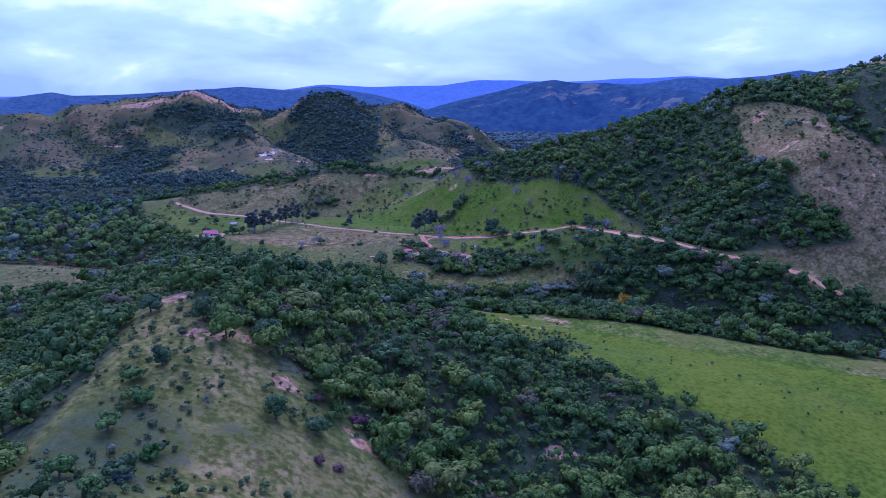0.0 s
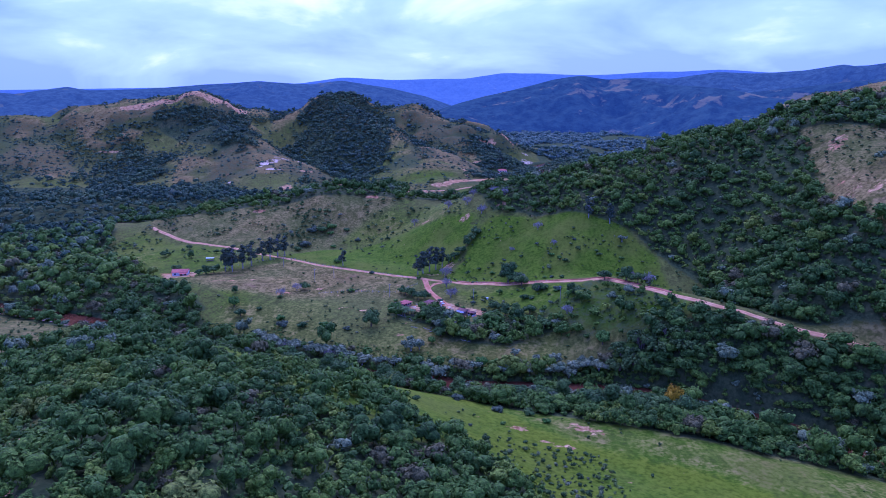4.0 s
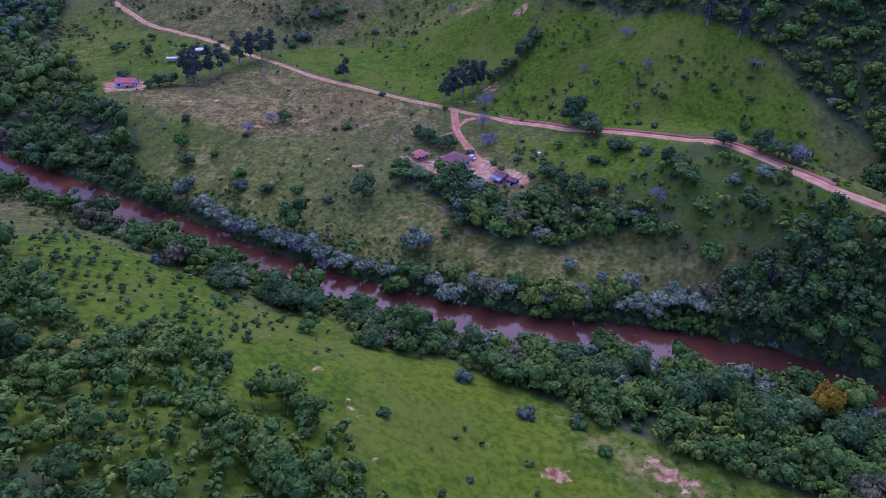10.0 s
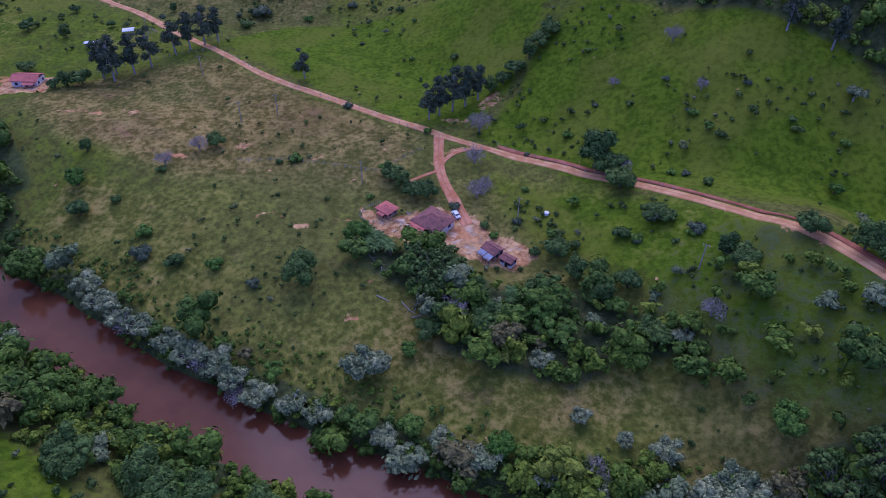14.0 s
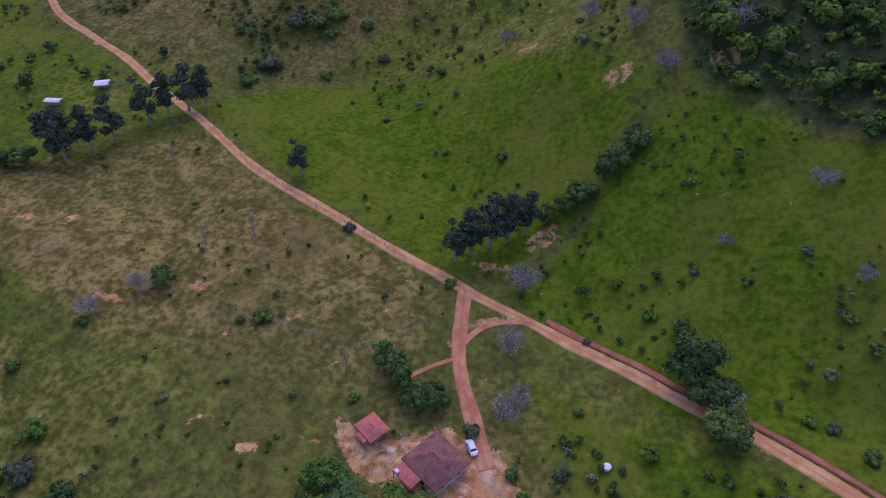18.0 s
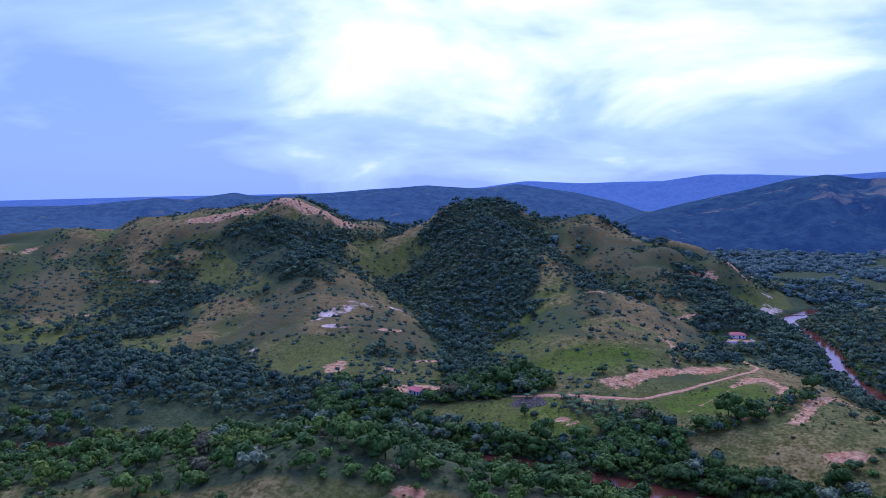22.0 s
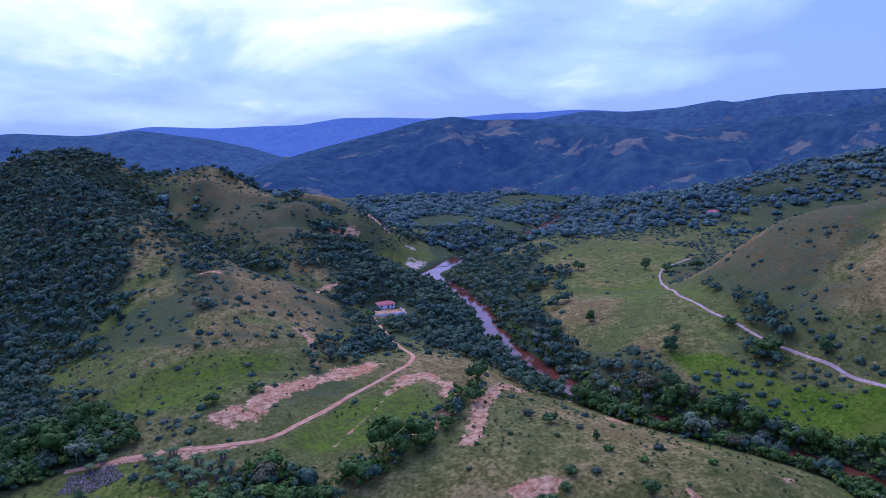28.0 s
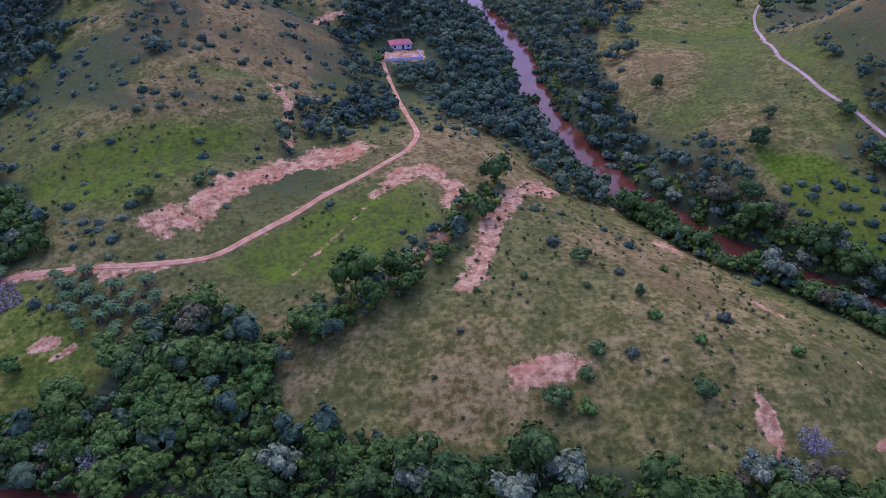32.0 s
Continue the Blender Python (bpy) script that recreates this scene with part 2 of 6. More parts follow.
def grid_mesh(name, gx, gy, gz):
    me = bpy.data.meshes.new(name)
    ny, nx = gx.shape
    me.vertices.add(nx * ny)
    me.vertices.foreach_set("co", np.stack([gx, gy, gz], -1).astype(np.float32).ravel())
    i = np.arange(nx * ny).reshape(ny, nx)
    quads = np.stack([i[:-1, :-1], i[:-1, 1:], i[1:, 1:], i[1:, :-1]], -1).reshape(-1, 4)
    me.loops.add(quads.size)
    me.loops.foreach_set("vertex_index", quads.ravel().astype(np.int32))
    me.polygons.add(len(quads))
    me.polygons.foreach_set("loop_start", np.arange(0, quads.size, 4, dtype=np.int32))
    me.polygons.foreach_set("use_smooth", np.ones(len(quads), bool))
    me.update(calc_edges=True)
    return me


def attribute(me, name, values):
    me.attributes.new(name, "FLOAT", "POINT").data.foreach_set("value", np.asarray(values, np.float32).ravel())


# plan of the pastures, fields and bare places
SOUTH_FIELD = [(-128, 372), (-100, 350), (-76, 332), (-54, 336), (-37, 327), (-19, 321), (-10, 309), (-2, 301), (8, 294), (24, 286), (46, 242), (89, 209), (112, 175), (200, 100), (300, 60), (330, 200),
               (199, 290), (160, 294), (136, 306), (112, 313), (89, 320), (64, 329), (45, 336), (31, 343), (20, 350), (0, 358), (-20, 354), (-33, 371), (-50, 362), (-73, 374), (-89, 378), (-128, 394)]
SOUTH_DRY = [(18, 350), (34, 330), (60, 310), (95, 296), (150, 266), (200, 240), (240, 225), (240, 260), (199, 290), (160, 294), (136, 306), (112, 313), (89, 320), (64, 329), (45, 336), (31, 343)]
BUSHY_EDGE = [(14, 293), (-19, 324), (-54, 338), (-76, 332), (-135, 376), (-140, 335), (-90, 296), (-50, 282), (-10, 268)]
NORTH_FIELD = [(-125, 563), (-113, 560), (-60, 532), (-21, 512), (-6, 518), (10, 540), (13, 572), (-5, 590), (-30, 600), (-62, 600), (-95, 588)]
UPPER_FIELD = [(-62, 598), (-30, 598), (-5, 588), (8, 580), (5, 605), (0, 640), (-30, 668), (-46, 668), (-56, 655), (-72, 630), (-84, 605)]
EAST_FIELD = [(-4, 510), (26, 489), (73, 471), (95, 462), (112, 448), (124, 465), (123, 490), (106, 520), (83, 534), (55, 550), (26, 566), (16, 552), (8, 530)]
BELOW_ROAD = [(4, 488), (26, 482), (50, 473), (94, 455), (118, 424), (118, 405), (80, 415), (60, 438), (24, 458), (10, 475)]
WEST_PASTURE = [(-172, 508), (-150, 530), (-113, 555), (-60, 525), (-20, 508), (-26, 478), (-60, 478), (-95, 476), (-140, 488)]
LOW_PASTURE = [(-130, 470), (-26, 474), (-20, 440), (-4, 430), (60, 425), (70, 410), (20, 402), (-30, 408), (-80, 420), (-130, 440)]
HOUSE_FIELD = [(-250, 628), (-170, 588), (-118, 560), (-150, 532), (-178, 505), (-230, 540), (-260, 600)]
BROWN_HILL = [(-250, 640), (-140, 584), (-88, 592), (-80, 620), (-72, 640), (-67, 672), (-110, 668), (-200, 668), (-260, 665)]
OPEN_CREST = [(-118, 300), (-98, 240), (-83, 205), (-64, 180), (-50, 184), (-42, 168), (-27, 177), (-20, 160), (0, 148), (25, 158), (45, 100), (-20, 20), (-66, 20), (-82, 120),
              (-82, 165), (-95, 200), (-112, 240), (-128, 298)]
BARE_SLOPE = [(217, 540), (249, 510), (300, 480), (275, 400), (240, 362), (222, 373), (206, 400), (198, 454)]
PENINSULA = [(-5, 857), (20, 838), (70, 850), (12, 803), (60, 792), (125, 775), (180, 772), (172, 815), (150, 845), (130, 890), (110, 925), (70, 945), (56, 930), (30, 897)]
LAWN = [(-8, 858), (16, 885), (49, 903), (59, 894), (63, 873), (45, 852), (22, 846), (7, 848)]
UPSLOPE = [(-95, 905), (-77, 918), (-33, 939), (5, 939), (4, 918), (-24, 890), (-34, 882), (-71, 889)]
PLOT = [(-109, 841), (-79, 857), (-55, 860), (-36, 845), (-23, 818), (-60, 810), (-95, 822)]
CROP = [(-66, 845), (-59, 853), (-39, 839), (-52, 835)]
MEADOW = [(149, 1058), (190, 1150), (221, 1218), (307, 1290), (372, 1207), (297, 1128), (264, 1074), (228, 915), (188, 910), (142, 980)]
BANK_FIELD = [(186, 863), (220, 820), (300, 780), (320, 830), (232, 850), (205, 900), (180, 930)]
EAST_HILL = [(246, 988), (264, 1050), (300, 1112), (420, 1120), (600, 1000), (600, 760), (400, 740), (300, 790), (263, 868), (249, 927)]
LIGHT_SLOPES = [
    [(-409, 924), (-357, 932), (-354, 957), (-330, 986), (-306, 956), (-321, 918), (-322, 875), (-364, 879)],
    [(-530, 880), (-483, 895), (-458, 927), (-433, 886), (-404, 835), (-440, 815), (-520, 830)],
    [(-256, 906), (-211, 929), (-187, 895), (-182, 867), (-197, 852), (-234, 854)],
    [(-121, 968), (-80, 951), (-36, 922), (5, 933), (2, 906), (-27, 891), (-54, 902), (-104, 916)],
    [(-358, 1217), (-299, 1250), (-255, 1225), (-285, 1160), (-310, 1150)],
    [(-239, 1172), (-192, 1158), (-177, 1127), (-221, 1139)],
    [(-690, 1135), (-600, 1165), (-508, 1185), (-495, 1162), (-639, 1120)],
    [(-482, 1104), (-393, 1127), (-318, 1040), (-404, 1042), (-439, 1065)],
    [(-247, 782), (-222, 796), (-213, 787), (-237, 773)],
]
FAR_FIELDS = [
    [(240, 1420), (330, 1425), (330, 1460), (235, 1455)], [(149, 1508), (229, 1518), (211, 1441), (138, 1437)], [(297, 1727), (370, 1715), (311, 1556), (265, 1600)],
    [(344, 1752), (420, 1732), (400, 1640), (330, 1660)], [(560, 1400), (690, 1420), (680, 1450), (550, 1435)], [(480, 1560), (600, 1575), (590, 1610), (470, 1590)], [(-60, 1880), (70, 1905), (170, 1880), (90, 1770), (-40, 1800)],
]
BROWN_SLOPES = [
    [(-337, 903), (-360, 950), (-349, 981), (-312, 1010), (-283, 1040), (-268, 1090), (-196, 1048), (-185, 1000), (-206, 938), (-260, 919), (-292, 911)],
    [(-135, 1301), (-45, 1307), (16, 1256), (32, 1209), (-21, 1177), (-75, 1231), (-125, 1277)],
    [(-688, 1073), (-666, 1125), (-519, 1154), (-497, 1176), (-455, 1158), (-500, 1129), (-578, 1104), (-631, 1079)],
    [(-206, 938), (-196, 1048), (-154, 951), (-155, 916), (-190, 921)],
    [(-60, 1140), (5, 1137), (38, 1039), (12, 931), (5, 971), (-45, 977)],
    [(-620, 1060), (-560, 1050), (-495, 985), (-500, 930), (-560, 960), (-640, 1010)],
]
# bare ground: x, y, half-length, half-width, turn
BARE_SPOTS = [
    (-77, 195, 10, 6, 60), (-62, 173, 9, 4, 20), (-53, 177, 6, 3, 0), (-37, 165, 9, 4, 10), (-20, 157, 9, 4, -20), (34, 186, 9, 3.5, 20), (12, 166, 8, 3, 0), (-112, 262, 12, 4, 80), (-124, 505, 5, 3, 80), (-137, 504, 8, 2.5, 5), (-147, 503, 6, 2, 10),
    (-80, 494, 5, 1.8, 30), (-98, 484, 7, 2, 15), (-63, 459, 4, 1.5, 40), (-47, 458, 4, 1.5, 0), (-23, 428, 5, 2.5, -20), (30, 321, 6, 3, 0), (55, 326, 9, 4, -25), (43, 311, 8, 2, -20),
    (-1, 530, 7, 4, 50), (-11, 518, 7, 3, 0), (8, 575, 6, 4, 0), (-22, 600, 5, 3, 0), (34, 573, 6, 5, 0), (-161, 651, 7, 4, 0), (-70, 668, 7, 4, 0),
    (-198, 880, 15, 9, 80), (-162, 889, 13, 4, -28), (-150, 919, 11, 5, 40), (-138, 862, 26, 10, 15), (-24, 862, 9, 3, 0), (-36, 860, 8, 5, 0), (-58, 862, 14, 3, 0), (-484, 966, 12, 4, 40), (-500, 1060, 26, 3, -10), (-320, 890, 12, 4, 20),
    (79, 809, 11.5, 5.5, 5), (46, 797, 9, 1.8, 0), (125, 788, 10, 2.6, 85), (133, 869, 9, 4, -60), (145, 828, 7, 2, -60), (149, 782, 5, 2, 10), (163, 798, 5, 2, 30), (175, 780, 5, 2, 20), (-50, 1030, 11, 6, 0), (-47, 835, 7, 2.5, 10), (-40, 833, 6, 2, 40), (97, 1335, 10, 5, 20), (7, 950, 20, 3.5, -80), (19, 1088, 14, 5, 30),
    (97, 901, 11, 9, 40), (85, 886, 9, 4, 60), (59, 902, 7, 3, 20), (67, 890, 9, 2.4, -60), (66, 845, 8, 2.4, 60), (224, 505, 12, 6, 40), (245, 470, 14, 8, 20), (215, 440, 9, 5, 0), (268, 440, 16, 7, 60),
    (52, 1046, 9, 6, 0), (-402, 1212, 44, 22, 25), (-374, 1240, 36, 20, 40), (-445, 1192, 46, 14, 15), (-492, 1170, 42, 14, 15), (-690, 1098, 26, 8, 60), (-190, 962, 16, 5, 60), (600, 1500, 40, 12, 30), (40, 1238, 24, 8, -20), (70, 1262, 16, 8, 0),
]
EROSION = [(-25, 879), (-16, 882), (-5, 898), (8, 906), (22, 914), (33, 919)]
EROSION_ARM = [(10, 925), (8, 945), (3, 968)]
PINK_BANDS = [[(64, 841), (70, 851), (75, 868), (86, 889), (99, 906)], [(41, 889), (59, 904), (68, 889), (65, 880)], [(36, 844), (52, 855), (62, 866)]]
PALE_SPOTS = [(-243, 968, 34, 9, 72), (-232, 1000, 17, 6, 35), (-213, 1027, 12, 4, 38), (-228, 940, 15, 5, 20), (106, 1232, 24, 12, 60), (104, 1262, 12, 4, 35), (-270, 892, 12, 4, 80)]
YARD = [(-33, 471), (-24, 466), (-17, 469), (-10, 473), (-3, 472), (2, 471), (7, 464), (18, 460), (21, 455), (15, 450), (6, 452), (-1, 455), (-8, 457), (-16, 457), (-24, 459), (-30, 465)]
LAKE = [(50, 1205), (80, 1188), (112, 1180), (142, 1205), (152, 1250), (150, 1300), (120, 1310), (100, 1270), (80, 1245)]
RED_CUT = [(-157, 842), (-154, 860), (-140, 876), (-120, 874), (-114, 850), (-133, 842)]
FAR_YARDS = [[(-190, 526), (-182, 512), (-165, 515), (-168, 527)], [(46, 1040), (48, 1056), (70, 1056), (70, 1042)]]
ROAD = [(-246, 638), (-238, 631), (-226, 623), (-214, 612), (-194, 602), (-161, 585), (-143, 573), (-116, 558), (-94, 543), (-79, 535), (-57, 526.5), (-43, 520), (-22, 512), (-16, 509), (3, 503), (29, 492), (49, 481), (64, 470),
        (77, 459), (89, 448), (100, 433), (110, 421), (126, 408), (140, 398), (156, 385), (168, 378), (180, 367), (190, 356), (200, 338)]
CUT_BANK = [(x + 1.25, y + 2.1) for x, y in ROAD if 0 < x < 118]
DRIVE = [(-16, 509), (-14, 497), (-12, 488), (-8, 481), (-3, 473), (0, 467)]
DRIVE_FORK = [(2, 503.5), (-5, 503.5), (-10, 501), (-13, 496), (-13, 490)]
DRIVE_ARM = [(-12.5, 490), (-16, 487.5), (-20, 486), (-22, 482)]
TRACK = [(-79, 861), (-59, 862), (-41, 862), (-23, 861), (-8, 862), (8, 877), (24, 893), (40, 903), (53, 916), (58, 932), (56, 959), (51, 1003), (48, 1038)]
SIDE_TRACK = [(-110, 795), (-60, 777), (-45, 771), (-31, 763), (-10, 756), (30, 748)]
EAST_ROAD = [(340, 1165), (294, 1130), (278, 1104), (250, 1040), (227, 986), (223, 943), (228, 915), (232, 890), (237, 867), (242, 844), (262, 805), (300, 765), (340, 735)]
PATHS = [([(-111, 384), (-90, 376), (-53, 350), (-35, 342), (-19, 329), (-9, 315), (-2, 303)], 0.7), ([(-14, 302), (-13, 297), (-9, 290)], 0.8),
         ([(102, 909), (120, 907), (131, 885), (137, 865), (140, 844), (145, 828), (157, 800), (179, 789)], 1.0), ([(59, 904), (41, 889), (31, 874), (16, 855)], 1.1), ([(-60, 462), (-30, 464)], 0.5), ([(-28, 452), (-23, 445), (-20, 438)], 0.5),
         ([(-70, 480), (-40, 500), (-20, 498)], 0.5), ([(-164, 524), (-150, 522)], 0.6), ([(-240, 560), (-160, 566), (-120, 560)], 0.6)]


def cover(x, y):
    """How far each kind of ground cover takes hold, 0 to 1, at places of the plan."""
    n1, n2 = fbm(x, y, 120, 3), fbm(x + 50, y, 35, 3)
    px, py = x, y
    swing = 8 + 16 * smooth((y - 850) / 150)
    x, y = px + swing * (fbm(px, py, 26, 4) - 0.5), py + swing * (fbm(px + 90, py, 26, 4) - 0.5)
    far = smooth((y - 760) / 200)
    hill = smooth((height_cached(px, py) - 18) / 30)
    lush = 0.30 + 0.5 * (n1 - 0.5) + 0.4 * (n2 - 0.5)
    dry = 0.12 + hill * (0.35 - 0.22 * far) + 1.2 * (fbm(x - 80, y, 90, 3) - 0.5)
    for corners in (SOUTH_FIELD, NORTH_FIELD, EAST_FIELD, BANK_FIELD, CROP):
        z = zone(x, y, corners, 5)
        lush, dry = np.maximum(lush, (1.0 + 0.7 * smooth((x + 45) / 45) if corners is SOUTH_FIELD else 1.0) * z), dry * (1 - z)
    for corners in LIGHT_SLOPES + FAR_FIELDS + [UPSLOPE, LAWN]:
        z = (0.36 if corners in LIGHT_SLOPES else 0.55) * zone(x, y, corners, 12 if corners is not LAWN else 7)
        lush, dry = np.maximum(lush, z), dry * (1 - z)
    for corners, most, grass in ((WEST_PASTURE, 0.55, 0.36), (SOUTH_DRY, 0.5, 0.8), (BROWN_HILL, 0.44, 0.24), (OPEN_CREST, 0.33, 0.48), (BARE_SLOPE, 0.6, 0.25), (PENINSULA, 0.46, 0.44), (EAST_HILL, 0.72, 0.12),
                                 (MEADOW, 0.35, 0.5), (UPPER_FIELD, 0.28, 0.55), (HOUSE_FIELD, 0.15, 0.6), (LOW_PASTURE, 0.32, 0.45), (BELOW_ROAD, 0.1, 0.75), (PLOT, 0.2, 0.5), (BUSHY_EDGE, 0.12, 0.75)):
        z = zone(x, y, corners, 7)
        if corners is PENINSULA:
            z = z * (1 - zone(x, y, LAWN, 4))
        dry, lush = dry * (1 - z) + z * (most + 0.9 * (n2 - 0.5)), lush * (1 - z) + z * (grass + 0.7 * (n2 - 0.5))
    for corners in BROWN_SLOPES:
        z = zone(x, y, corners, 14)
        dry, lush = np.maximum(dry, z * (0.85 + 0.7 * (n2 - 0.5))), lush * (1 - 0.7 * z)
    # hollows greener and darker, spurs paler: relief shading put into the colour
    hollow = (height(px + 22, py) + height(px - 22, py) + height(px, py + 22) + height(px, py - 22)) / 4 - height_cached(px, py)
    dry = dry - far * 0.22 * np.clip(hollow, -2, 2)
    x, y = px + 3.5 * (fbm(px, py, 6, 3) - 0.5), py + 3.5 * (fbm(px + 40, py, 6, 3) - 0.5)
    x, y = x + 14 * far * (fbm(px, py, 17, 4) - 0.5), y + 14 * far * (fbm(px + 70, py, 17, 4) - 0.5)
    soil = np.zeros(np.shape(x))
    for s in BARE_SPOTS:
        soil = np.maximum(soil, (0.56 if 400 < s[1] < 620 else 0.66 if s[1] < 400 else 0.9) * spot(x, y, *s))
    soil = np.maximum(soil, strip(x, y, EROSION, 6.0, 9) * (0.52 + 0.85 * fbm(x, y, 9, 3)))
    soil = np.maximum(soil, strip(x, y, EROSION_ARM, 3, 6) * (0.35 + 0.85 * fbm(x, y, 9, 3)))
    for line in PINK_BANDS:
        soil = np.maximum(soil, strip(x, y, line, 3.4, 6) * (0.58 + 0.7 * fbm(x, y, 7, 3)))
    x, y = px, py
    for line, half in ((ROAD, 1.3), (TRACK, 1.2), (EAST_ROAD, 1.2)):
        soil = np.maximum(soil, 0.6 * strip(x, y, line, half, 4))
    for line, half in ((DRIVE, 1.4), (DRIVE_FORK, 0.9)):
        soil = np.maximum(soil, 0.75 * strip(x, y, line, half, 2.5))
    for line, half in PATHS:
        soil = np.maximum(soil, 0.6 * strip(x, y, line, half * 0.6, 2.4))
    soil = np.maximum(soil, 0.24 * zone(x, y, BARE_SLOPE, 8) * smooth((n2 - 0.45) * 5))
    for corners in [YARD] + FAR_YARDS:
        soil = np.maximum(soil, 1.3 * zone(x, y, corners, 2.0))
    pale = np.zeros(np.shape(x))
    for s in PALE_SPOTS:
        pale = np.maximum(pale, spot(x, y, *s) * (0.05 + 1.0 * fbm(x, y, 9, 3)))
    for corners in [YARD] + FAR_YARDS:
        pale = np.maximum(pale, 0.42 * zone(x, y, corners, 3.0))
    return np.clip(lush, 0, 1.7), np.clip(dry, 0, 1), np.clip(soil, 0, 1.3), np.clip(pale, 0, 1)


def height_cached(x, y):
    return GZ if x is GX else height(x, y)


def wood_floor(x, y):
    """Litter under the woods, with the shade of the crowns put into its colour."""
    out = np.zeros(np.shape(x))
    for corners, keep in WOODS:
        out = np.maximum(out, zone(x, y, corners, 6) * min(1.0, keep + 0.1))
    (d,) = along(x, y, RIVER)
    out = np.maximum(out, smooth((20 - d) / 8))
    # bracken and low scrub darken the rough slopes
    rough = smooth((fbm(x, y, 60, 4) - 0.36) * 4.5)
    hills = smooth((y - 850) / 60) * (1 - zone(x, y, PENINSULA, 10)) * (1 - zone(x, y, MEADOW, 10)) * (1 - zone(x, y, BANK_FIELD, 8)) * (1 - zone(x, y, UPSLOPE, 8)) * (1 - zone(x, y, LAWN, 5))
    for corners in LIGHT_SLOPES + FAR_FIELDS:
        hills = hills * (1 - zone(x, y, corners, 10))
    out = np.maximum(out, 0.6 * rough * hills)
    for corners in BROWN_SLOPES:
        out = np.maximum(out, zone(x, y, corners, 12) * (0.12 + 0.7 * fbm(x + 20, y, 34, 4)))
    # below the road the darker cover also carries lens-edge darkening in its colour
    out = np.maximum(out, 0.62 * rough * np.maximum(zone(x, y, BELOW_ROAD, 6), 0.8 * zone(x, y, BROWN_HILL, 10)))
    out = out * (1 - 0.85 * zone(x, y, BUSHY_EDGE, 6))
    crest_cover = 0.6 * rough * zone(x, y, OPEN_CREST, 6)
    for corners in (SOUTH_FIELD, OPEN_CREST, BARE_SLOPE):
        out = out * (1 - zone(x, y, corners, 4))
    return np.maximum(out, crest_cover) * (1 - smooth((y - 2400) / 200))


